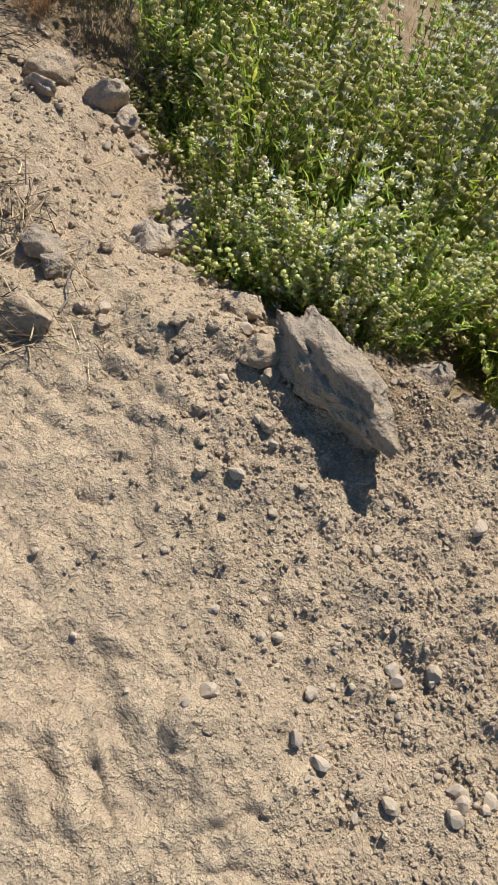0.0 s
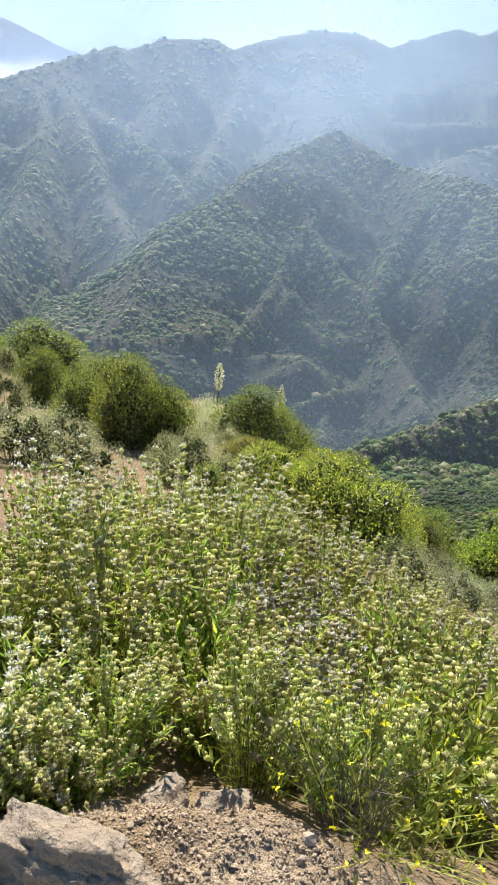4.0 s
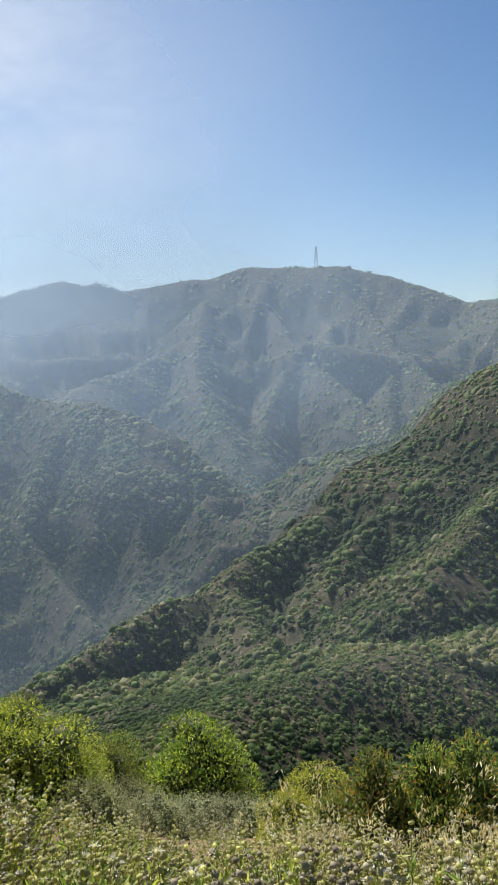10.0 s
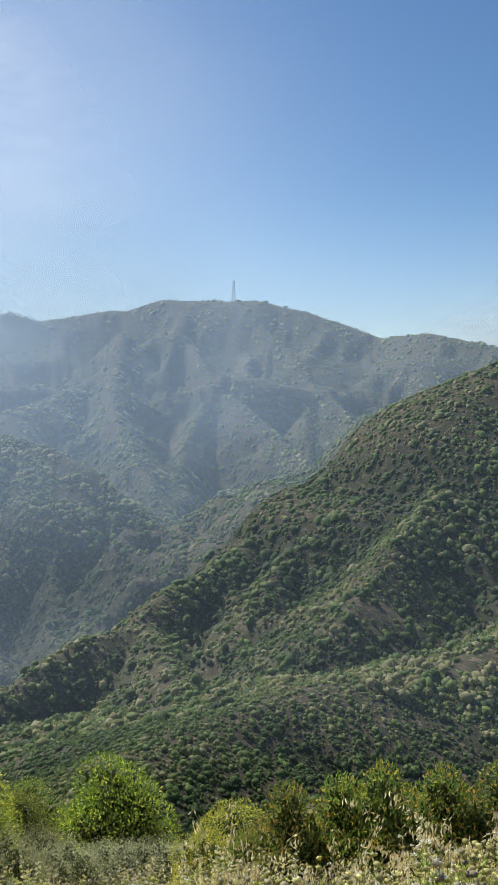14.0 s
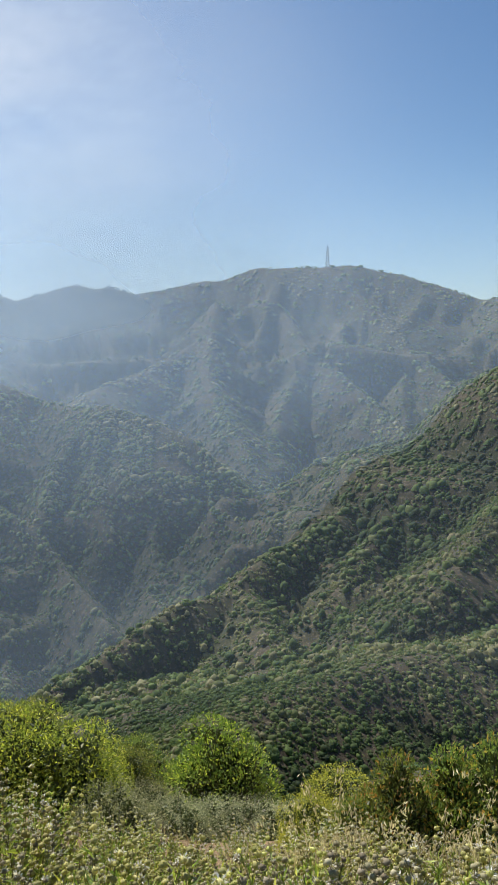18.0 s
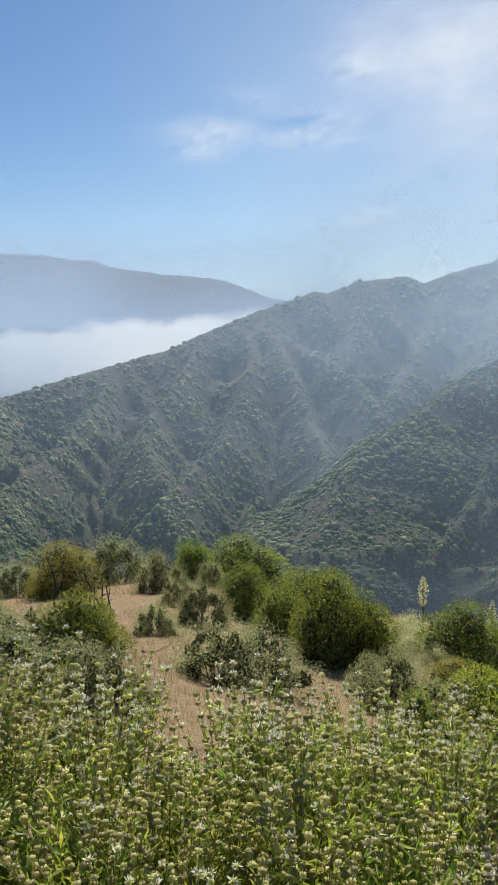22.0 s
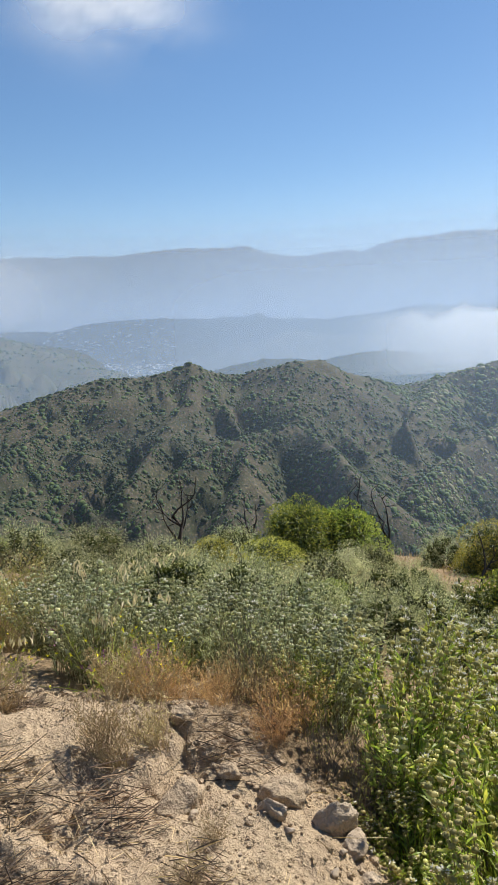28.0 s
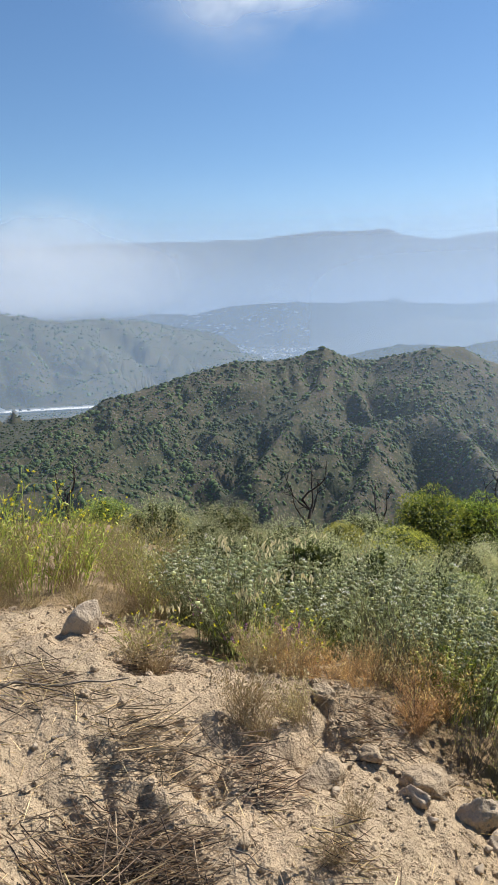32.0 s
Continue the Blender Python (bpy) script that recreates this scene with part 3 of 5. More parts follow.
def ico(level):
    bm = bmesh.new()
    bmesh.ops.create_icosphere(bm, subdivisions=level, radius=1)
    v = np.array([p.co[:] for p in bm.verts])
    f = np.array([[p.index for p in q.verts] for q in bm.faces])
    bm.free()
    return v, f


ICO1, ICO2, ICO3, ICO4, ICO5 = ico(1), ico(2), ico(3), ico(4), ico(5)


def balls(places, radii, rng, jitter=0.2, flat=0.85, shape=ICO1):
    v0, f0 = shape
    n, k = len(places), len(v0)
    r = np.broadcast_to(radii, n)[:, None, None] * (1 + jitter * rng.normal(size=(n, k, 1)))
    v = places[:, None] + v0[None] * r * np.array([1, 1, flat])
    f = (np.arange(n) * k)[:, None, None] + f0[None]
    return v.reshape(-1, 3), f.reshape(-1, 3)


def gather(pieces):
    """Joins (verts, faces) pairs of one face size."""
    vs, fs, n = [], [], 0
    for v, f in pieces:
        vs.append(v)
        fs.append(f + n)
        n += len(v)
    return np.concatenate(vs), np.concatenate(fs)


def turned(way, rng, spread):
    return way + spread * rng.normal(size=way.shape)


def stems_of(rng, n, wide, tall, lean=0.5, k=4):
    """Arching stems from one root: (n, k, 3)."""
    a = rng.uniform(0, 2 * np.pi, n)
    r0, out = rng.uniform(0, wide * 0.35, n), wide * rng.uniform(0.2, 1.0, n) * lean
    h = tall * rng.uniform(0.65, 1.08, n)
    t = np.linspace(0, 1, k)[None]
    r = r0[:, None] + out[:, None] * t ** 1.4
    twist = a[:, None] + 0.25 * rng.normal(size=(n, 1)) * t
    return np.stack([r * np.cos(twist), r * np.sin(twist), h[:, None] * t * (1 - 0.12 * t)], -1)


def along(paths, t):
    """Places at shares t (n, m) of polylines (n, k, 3)."""
    n, k, _ = paths.shape
    s = np.clip(t, 0, 0.999) * (k - 1)
    i = s.astype(int)
    u = (s - i)[..., None]
    row = np.arange(n)[:, None]
    return paths[row, i] * (1 - u) + paths[row, i + 1] * u


def sage(seed, heads=4, bloom=0.2, stems=44, tall=0.85, head_mat=None, leaf_mat=None, leaf=1.0, wide=0.42, label=""):
    """A clump of sage: leafy stems set with round whorls, some with pale lilac flowers on top."""
    rng = np.random.default_rng(seed)
    root = new("sage_bush")
    p = stems_of(rng, stems, wide, tall, 0.62)
    part("stems", mesh_from("stems", *tubes(p, np.linspace(0.0026, 0.0011, 4)[None].repeat(stems, 0), 3), [STALK]), root)
    m = 34
    t = np.sort(rng.uniform(0.05, 0.86, (stems, m)), 1)
    base = along(p, t).reshape(-1, 3)
    out = base.copy()
    out[:, 2] = 0
    way = turned(out / (np.linalg.norm(out, axis=1, keepdims=True) + 0.05) * 0.5 + [0, 0, 0.75], rng, 0.45)
    part("leaves", mesh_from("leaves", *blades(base, way, rng.uniform(0.034, 0.082, len(base)) * leaf, rng.uniform(0.007, 0.013, len(base)) * leaf, rng), [leaf_mat or SAGE_LEAF]), root)
    t = 1.0 - np.arange(heads)[None] * rng.uniform(0.058, 0.078, (stems, 1)) - rng.uniform(0, 0.02, (stems, heads))
    keep = rng.random((stems, heads)) < 0.9
    c = along(p, t)[keep]
    size = rng.uniform(0.0105, 0.0165, len(c))
    v, f = balls(c, size, rng, 0.12, 0.8)
    spikes = 7
    b2 = np.repeat(c, spikes, 0)
    w2 = rng.normal(size=b2.shape)
    w2[:, 2] = np.abs(w2[:, 2]) * 0.5
    w2 /= np.linalg.norm(w2, axis=1, keepdims=True)
    v2, f2 = blades(b2 + w2 * np.repeat(size, spikes)[:, None] * 0.5, w2, np.repeat(size, spikes) * 0.85, 0.008, rng)
    tri = np.concatenate([f2[:, [0, 1, 2]], f2[:, [0, 2, 3]]])
    part("flower_heads", mesh_from("flower_heads", *gather([(v, f), (v2, tri)]), [head_mat or SAGE_HEAD], True), root)
    top = c[rng.random(len(c)) < bloom]
    if len(top):
        b3 = np.repeat(top, 12, 0)
        w3 = rng.normal(size=b3.shape)
        w3[:, 2] = np.abs(w3[:, 2]) * 0.8 + 0.2
        w3 /= np.linalg.norm(w3, axis=1, keepdims=True)
        part("blossoms", mesh_from("blossoms", *blades(b3 + w3 * 0.010, w3, rng.uniform(0.011, 0.020, len(b3)), 0.0066, rng), [SAGE_BLOOM]), root)
    return tagged(root, label, "sage", "sage on the slope")


PROTO_SIZE = {}


def shrub(proto_key, seed, name, leaf_mat, label, category, wide=2.4, tall=2.0, leaves=3000, leaf=0.09, lobes=14, core=None, loose=0.1, slim=0.42, heart=0.6):
    """A shrub: limbs fan out to many rounded lobes over a low dome, each a shell of single leaves round a leafy heart,
    coloured dark as the shade inside unless core is given.
    """
    rng = np.random.default_rng(seed)
    root = new(name)
    a, z = np.arange(lobes) * 2.39996 + 0.35 * rng.normal(size=lobes), np.linspace(0.0, 0.98, lobes) ** 1.35 + 0.06 * rng.normal(size=lobes)
    z = np.clip(z, 0, 1)
    r = np.sqrt(1 - z ** 2) * (1 + 0.12 * rng.normal(size=lobes))
    c = np.stack([r * np.cos(a) * 0.36 * wide, r * np.sin(a) * 0.36 * wide, (0.07 + 0.66 * z * (1 + 0.1 * rng.normal(size=lobes))) * tall], -1)
    size = (0.10 + 0.07 * rng.random(lobes)) * (wide + tall) * 0.72
    foot = np.zeros((lobes, 3))
    foot[:, :2] = 0.05 * wide * rng.normal(size=(lobes, 2))
    foot[:, 2] = -0.15
    bend = (foot + c) / 2 + 0.05 * wide * rng.normal(size=(lobes, 3))
    paths = np.stack([foot, bend, c, c + [0, 0, 1] * size[:, None] * 0.4], 1)
    part("limbs", mesh_from("limbs", *tubes(paths, np.array([[0.018, 0.012, 0.008, 0.003]]) * wide * 0.45 * np.ones((lobes, 1)), 5), [WOOD], True), root)
    which = rng.choice(lobes, leaves, p=size ** 2 / (size ** 2).sum())
    d = rng.normal(size=(leaves, 3)) + c[which] / wide * [0.8, 0.8, 0.4]
    d /= np.linalg.norm(d, axis=1, keepdims=True)
    shell = size[which] * (1 - np.abs(loose * rng.normal(size=leaves)) + 0.08 * rng.random(leaves))
    base = c[which] + d * shell[:, None] * [1, 1, 0.85]
    base[:, 2] = np.where(base[:, 2] < 0.02 * tall, 0.02 * tall + 0.3 * tall * rng.random(leaves), base[:, 2])
    way = turned(d * [1, 1, 0.6] + [0, 0, 0.25], rng, 0.75)
    v, f = blades(base, way, leaf * rng.uniform(0.6, 1.25, leaves), leaf * slim * rng.uniform(0.7, 1.2, leaves), rng)
    part("leaves", mesh_from("leaves", v, f, [leaf_mat]), root)
    v0 = v
    # oversized inner leaves, by default in the dark colour painted for interior shade
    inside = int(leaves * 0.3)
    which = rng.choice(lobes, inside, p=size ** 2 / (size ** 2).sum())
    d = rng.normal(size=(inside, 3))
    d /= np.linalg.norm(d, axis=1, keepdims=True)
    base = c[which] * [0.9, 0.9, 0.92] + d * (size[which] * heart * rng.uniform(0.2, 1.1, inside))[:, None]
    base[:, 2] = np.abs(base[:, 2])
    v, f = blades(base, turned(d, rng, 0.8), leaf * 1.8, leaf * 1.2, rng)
    part("inner_foliage", mesh_from("inner_foliage", v, f, [core or INNER_SHADE]), root)
    PROTO_SIZE[proto_key] = (float(np.percentile(np.abs(v0[:, 0]), 97)) * 2, float(np.percentile(v0[:, 2], 98.5)))
    return tagged(root, label, category)


def twiggy(seed, name, leaf_mat, label, category, wide=1.0, tall=0.7, stems=90, leaf=0.02, per=22, stalk=None, thick=0.003, lean=0.9):
    """Fine-stemmed scrub or a tuft: many thin stems with small leaves."""
    rng = np.random.default_rng(seed)
    root = new(name)
    p = stems_of(rng, stems, wide / 2, tall, lean, 5)
    p[:, 1:, :2] += 0.05 * wide * rng.normal(size=(stems, 4, 2))
    part("stems", mesh_from("stems", *tubes(p, np.linspace(thick, thick * 0.4, 5)[None].repeat(stems, 0), 3), [stalk or WOOD]), root)
    if per:
        base = along(p, rng.uniform(0.25, 1.0, (stems, per))).reshape(-1, 3)
        base = base + 0.02 * wide * rng.normal(size=base.shape)
        way = turned(np.array([[0, 0, 0.8]]).repeat(len(base), 0), rng, 0.6)
        part("leaves", mesh_from("leaves", *blades(base, way, leaf * rng.uniform(0.6, 1.4, len(base)), leaf * 0.36, rng), [leaf_mat]), root)
    return tagged(root, label, category)


def stand(proto, bearing, far, scale=1.0, tall=None, turn=None, rng=random, sink=0.0, lean=0.0):
    """Puts a copy of a plant at a bearing and distance, on the ground."""
    x, y = polar(bearing, far)
    turn = rng.uniform(0, 360) if turn is None else turn
    m = pose(x, y, at(x, y) - sink, lean * rng.uniform(-1, 1), lean * rng.uniform(-1, 1), turn) @ Matrix.Diagonal((scale, scale, tall or scale, 1))
    return copy_thing(proto, m)


def gone(proto):
    for ob in (*proto.children_recursive, proto):
        bpy.data.objects.remove(ob)


# sage on the slope below the berm
rng = random.Random(7)
GREEN_SAGE = "green sage clump with round seed whorls below the berm"
GOLD_SAGE = "yellowing sage clump with tan seed whorls on the slope"
BLOOM_SAGE = "sage clump topped with pale lilac blossoms on the slope"
sages = {
    "green": [sage(101, 5, 0.06, label=GREEN_SAGE), sage(102, 6, 0.1, 42, 0.9, label=GREEN_SAGE), sage(103, 4, 0.05, 46, 0.75, leaf=1.2, label=GREEN_SAGE)],
    "gold": [sage(104, 6, 0.14, 48, 0.72, head_mat=TAN_HEAD, leaf_mat=GREEN_GRASS, label=GOLD_SAGE), sage(105, 5, 0.3, 50, 0.68, head_mat=TAN_HEAD, leaf_mat=GREEN_GRASS, label=GOLD_SAGE)],
    "bloom": [sage(106, 5, 0.66, 40, 0.98, label=BLOOM_SAGE), sage(107, 6, 0.58, 38, 1.04, label=BLOOM_SAGE)],
}
SAGE_BEARINGS, SAGE_FAR = [-40, -34, -28, -20, -5, 10, 25, 40, 55, 75], [2.9, 3.5, 3.75, 3.75, 3.6, 4.3, 6.0, 6.6, 6.2, 6.0]
count = 0
for ring in range(18):
    far0 = 1.30 + 0.32 * ring
    step = 0.36 / far0 * 57.3
    b = -32 + (ring % 2) * step / 2
    while b < 74:
        bearing, far = b + rng.uniform(-0.3, 0.3) * step, far0 + rng.uniform(-0.1, 0.1)
        b += step
        edge, end = float(dirt_edge(bearing)), float(np.interp(bearing, SAGE_BEARINGS, SAGE_FAR))
        if far < edge + 0.16 or far > end + rng.uniform(-0.3, 0.2):
            continue
        if bearing < -26.5 and far < edge + 0.4:
            continue
        if far > 4.6 and rng.random() < 0.35:
            continue
        if 24 < bearing < 60 and far < 1.75:
            continue
        rim = far > end - (0.55 if bearing < -12 else 1.0)
        kind = "bloom" if rim and rng.random() < 0.8 else "gold" if bearing > 12 and rng.random() < 0.6 else "green"
        if far < edge + 0.5 and bearing < 12:
            kind = "green"
        if kind == "green" and rng.random() < 0.08:
            kind = "bloom"
        s = rng.uniform(0.85, 1.12) * min(1.0, 0.42 + 0.75 * (far - edge)) * (0.82 if bearing > 22 and far > 3 else 0.72 if bearing < -26.5 else 1.0)
        stand(rng.choice(sages[kind]), bearing, far, s, rng=rng, sink=0.02, lean=9)
        count += 1
for k in range(15):
    bearing = -26 + 1.5 * k + rng.uniform(-0.6, 0.6)
    s = rng.uniform(0.42, 0.58)
    stand(rng.choice(sages["green"]), bearing, float(dirt_edge(bearing)) + rng.uniform(0.12, 0.24), s * 1.1, s * 0.85, rng=rng, sink=0.05, lean=14)
for group in sages.values():
    for proto in group:
        gone(proto)

# shrubs on the knoll, each put by bearing, distance, width and height
LAUREL_LABEL = "rounded dark green laurel shrub with golden leaf tips"
shrubs = {
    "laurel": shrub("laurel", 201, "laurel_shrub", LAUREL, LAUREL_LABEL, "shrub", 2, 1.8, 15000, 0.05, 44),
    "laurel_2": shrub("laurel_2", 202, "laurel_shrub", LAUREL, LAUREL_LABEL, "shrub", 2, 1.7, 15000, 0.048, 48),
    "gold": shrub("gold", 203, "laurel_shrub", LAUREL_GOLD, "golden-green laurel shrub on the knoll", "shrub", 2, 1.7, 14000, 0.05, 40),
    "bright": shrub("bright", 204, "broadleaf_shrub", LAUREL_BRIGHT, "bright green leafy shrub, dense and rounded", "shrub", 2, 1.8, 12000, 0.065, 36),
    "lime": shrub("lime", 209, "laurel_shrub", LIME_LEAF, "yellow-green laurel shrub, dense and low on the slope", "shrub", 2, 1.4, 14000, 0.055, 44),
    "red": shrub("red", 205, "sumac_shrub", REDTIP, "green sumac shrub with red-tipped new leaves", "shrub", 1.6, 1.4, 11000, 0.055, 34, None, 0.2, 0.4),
    "grey": shrub("grey", 206, "sagebrush", GREY_LEAF, "grey-green sagebrush, fine-leaved and dusty", "shrub", 1.4, 0.9, 10000, 0.034, 36, None, 0.4, 0.3, 0.3),
    "grey_2": shrub("grey_2", 207, "sagebrush", GREY_LEAF, "low grey-green sagebrush on dry ground", "shrub", 1.4, 0.8, 10000, 0.032, 40, None, 0.4, 0.3, 0.3),
    "pale": shrub("pale", 208, "buckwheat_shrub", PALE_LEAF, "pale cream-green buckwheat in flower", "shrub", 1.0, 0.7, 5000, 0.026, 18, PALE_LEAF, 0.4, 0.3, 0.3),
}


def plant(kind, *spots):
    for bearing, far, wide, tall in spots:
        w, h = PROTO_SIZE[kind]
        stand(shrubs[kind], bearing, far, wide / w, tall / h * 0.98, rng=rng, sink=0.05 + 0.1 * tall)


rng = random.Random(11)
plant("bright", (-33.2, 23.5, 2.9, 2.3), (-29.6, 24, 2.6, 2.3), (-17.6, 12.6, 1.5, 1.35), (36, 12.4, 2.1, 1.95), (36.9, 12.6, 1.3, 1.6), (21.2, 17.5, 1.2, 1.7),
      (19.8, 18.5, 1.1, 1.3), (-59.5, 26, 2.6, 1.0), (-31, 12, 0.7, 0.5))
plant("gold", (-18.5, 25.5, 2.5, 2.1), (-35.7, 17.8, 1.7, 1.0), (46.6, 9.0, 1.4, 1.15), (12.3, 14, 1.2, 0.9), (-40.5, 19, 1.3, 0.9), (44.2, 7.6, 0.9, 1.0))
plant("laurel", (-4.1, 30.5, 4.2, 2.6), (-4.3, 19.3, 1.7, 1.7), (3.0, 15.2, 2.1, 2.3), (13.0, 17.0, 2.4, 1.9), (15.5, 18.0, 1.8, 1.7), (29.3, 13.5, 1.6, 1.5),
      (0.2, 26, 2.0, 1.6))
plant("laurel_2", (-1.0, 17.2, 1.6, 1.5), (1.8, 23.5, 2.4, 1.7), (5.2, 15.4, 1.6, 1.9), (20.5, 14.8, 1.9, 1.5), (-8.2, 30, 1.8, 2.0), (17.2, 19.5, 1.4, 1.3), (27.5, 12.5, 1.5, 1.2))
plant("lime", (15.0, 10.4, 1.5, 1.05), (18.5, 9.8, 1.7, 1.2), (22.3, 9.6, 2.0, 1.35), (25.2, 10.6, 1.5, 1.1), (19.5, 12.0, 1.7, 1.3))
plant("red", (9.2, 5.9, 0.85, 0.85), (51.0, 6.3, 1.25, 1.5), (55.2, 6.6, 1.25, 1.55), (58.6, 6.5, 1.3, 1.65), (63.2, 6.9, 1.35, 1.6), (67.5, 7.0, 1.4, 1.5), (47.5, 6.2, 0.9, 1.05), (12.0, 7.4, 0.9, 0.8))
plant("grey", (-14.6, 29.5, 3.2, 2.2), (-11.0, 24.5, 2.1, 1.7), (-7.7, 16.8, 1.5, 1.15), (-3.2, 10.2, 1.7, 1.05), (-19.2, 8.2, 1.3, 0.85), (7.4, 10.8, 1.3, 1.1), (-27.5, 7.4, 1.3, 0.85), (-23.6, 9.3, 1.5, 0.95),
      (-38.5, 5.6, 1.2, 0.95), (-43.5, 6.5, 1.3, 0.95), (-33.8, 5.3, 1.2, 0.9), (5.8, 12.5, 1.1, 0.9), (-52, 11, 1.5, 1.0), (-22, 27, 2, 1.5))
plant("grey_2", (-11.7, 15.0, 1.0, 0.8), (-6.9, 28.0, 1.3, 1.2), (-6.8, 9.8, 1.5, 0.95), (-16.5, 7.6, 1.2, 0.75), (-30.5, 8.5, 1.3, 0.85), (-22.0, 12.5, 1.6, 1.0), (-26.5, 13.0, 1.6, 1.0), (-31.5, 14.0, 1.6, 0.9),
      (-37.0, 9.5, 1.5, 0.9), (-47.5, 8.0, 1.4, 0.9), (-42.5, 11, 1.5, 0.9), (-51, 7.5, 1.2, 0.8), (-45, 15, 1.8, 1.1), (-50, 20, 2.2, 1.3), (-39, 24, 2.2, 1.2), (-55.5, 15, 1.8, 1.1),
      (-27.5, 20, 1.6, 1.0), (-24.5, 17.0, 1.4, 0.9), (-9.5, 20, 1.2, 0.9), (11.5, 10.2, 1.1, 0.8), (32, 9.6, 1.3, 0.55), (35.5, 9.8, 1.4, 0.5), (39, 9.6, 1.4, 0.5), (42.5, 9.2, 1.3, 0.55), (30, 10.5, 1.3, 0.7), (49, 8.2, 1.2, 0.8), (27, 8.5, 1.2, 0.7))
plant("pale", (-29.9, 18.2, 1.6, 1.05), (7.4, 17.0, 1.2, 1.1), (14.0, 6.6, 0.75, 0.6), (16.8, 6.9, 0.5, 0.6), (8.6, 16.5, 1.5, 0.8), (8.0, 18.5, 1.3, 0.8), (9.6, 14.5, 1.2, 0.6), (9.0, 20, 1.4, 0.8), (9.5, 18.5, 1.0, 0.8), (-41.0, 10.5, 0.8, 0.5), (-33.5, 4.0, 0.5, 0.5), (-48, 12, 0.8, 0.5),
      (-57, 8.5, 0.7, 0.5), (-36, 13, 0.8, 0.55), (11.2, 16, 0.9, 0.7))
for proto in shrubs.values():
    gone(proto)

# ---- rocks, stones and loose dirt on the berm ----
def rock_mesh(name, seed, sizes, mat, facets=8, level=ICO4, knobs=0.2):
    """A stone: a ball cut by planes, roughened, stretched to its three sizes."""
    rng = np.random.default_rng(seed)
    v = level[0].copy()
    cuts = rng.normal(size=(facets, 3))
    cuts /= np.linalg.norm(cuts, axis=1, keepdims=True)
    for c in cuts:
        over = v @ c - rng.uniform(0.52, 0.8)
        v = v - np.clip(over, 0, None)[:, None] * c * 0.92
    off = Vector(rng.uniform(-50, 50, 3))
    lump = np.array([noise.fractal(Vector(p) * 2.3 + off, 0.75, 2.2, 6) for p in v])
    crag = np.array([noise.fractal(Vector(p) * 7.5 - off, 0.9, 2.1, 4) for p in v])
    lump = lump + 0.28 * crag - 0.5 * np.clip(crag - 0.5, 0, 1)
    v = v * (1 + knobs * lump)[:, None] * np.array(sizes) / 2 * 1.15
    return mesh_from(name, v, level[1], [mat], level is not ICO2)


def lay(ob, bearing, far, turn=0, tip=0, roll=0, up=0.0):
    x, y = polar(bearing, far)
    ob.matrix_world = pose(x, y, at(x, y) + up, tip, roll, turn)
    return ob


def rock(seed, sizes, bearing, far, turn, up, label, mat=None, tip=0, roll=0, knobs=0.19, facets=8):
    ob = new("rock", rock_mesh("rock", seed, sizes, mat or ROCK, facets, ICO5 if max(sizes) > 0.3 else ICO4, knobs))
    return tagged(lay(ob, bearing, far, turn, tip, roll, up), label, "rock", "rocks on the berm")


rock(301, (0.45, 0.18, 0.16), -6.8, 1.19, -40, 0.008, "large angular grey rock half sunk in dirt", tip=4, roll=-2, knobs=0.24)
rock(302, (0.15, 0.11, 0.10), 11.0, 1.44, 10, 0.005, "grey-tan rock under the edge of the sage")
rock(303, (0.15, 0.11, 0.10), 4.6, 1.42, 40, 0.0, "grey-tan rock under the edge of the sage")
rock(304, (0.14, 0.12, 0.11), -24.4, 1.86, 20, 0.035, "pale rounded rock at the foot of the sage", ROCK_PALE)
rock(305, (0.15, 0.10, 0.11), -27.8, 1.74, 70, 0.03, "pale rounded rock at the foot of the sage", ROCK_PALE)
rock(306, (0.26, 0.12, 0.16), 42.0, 0.93, 75, 0.03, "dark grey rock on the edge of the berm")
rock(307, (0.17, 0.12, 0.27), -62.6, 3.64, 50, 0.03, "pale angular rock with a split face on the dirt mound", ROCK_PALE, -22, 26, 0.06, 15)
rock(308, (0.10, 0.08, 0.08), -63.5, 3.75, 10, 0.02, "small grey rock on the dirt mound")
rock(309, (0.17, 0.07, 0.14), -32.0, 2.46, 60, 0.03, "pale flat-faced rock on the berm's rim", ROCK_PALE)
rock(310, (0.12, 0.08, 0.07), -30.2, 2.42, 110, 0.02, "small pale rock on the berm's rim", ROCK_PALE)
rock(311, (0.19, 0.14, 0.10), -35.6, 2.56, 40, 0.005, "brown dirt-covered rock on the berm", CLOD)
rock(312, (0.13, 0.06, 0.09), -37.0, 2.42, 0, 0.02, "pale split rock on the berm", ROCK_PALE)
rock(313, (0.18, 0.13, 0.11), -44.2, 2.45, 80, 0.025, "brown crumbly rock on the berm", CLOD)
rock(314, (0.13, 0.11, 0.09), -17.5, 1.42, 30, 0.025, "dirt-covered rock beside the sage", CLOD)
rock(315, (0.10, 0.09, 0.07), -15.5, 1.22, 60, 0.02, "dirt-covered rock on the berm", CLOD)
rock(316, (0.11, 0.09, 0.08), -38.5, 1.62, 15, 0.03, "grey rock on loose dirt", ROCK)
rock(317, (0.09, 0.08, 0.07), -37.5, 1.55, 95, 0.02, "grey rock on loose dirt", ROCK)
rock(318, (0.12, 0.11, 0.09), -41.5, 1.32, 15, 0.03, "tan clod of hard dirt on the berm", CLOD)
rock(319, (0.09, 0.07, 0.06), 38.5, 0.86, 15, 0.015, "small grey rock on the berm", ROCK)
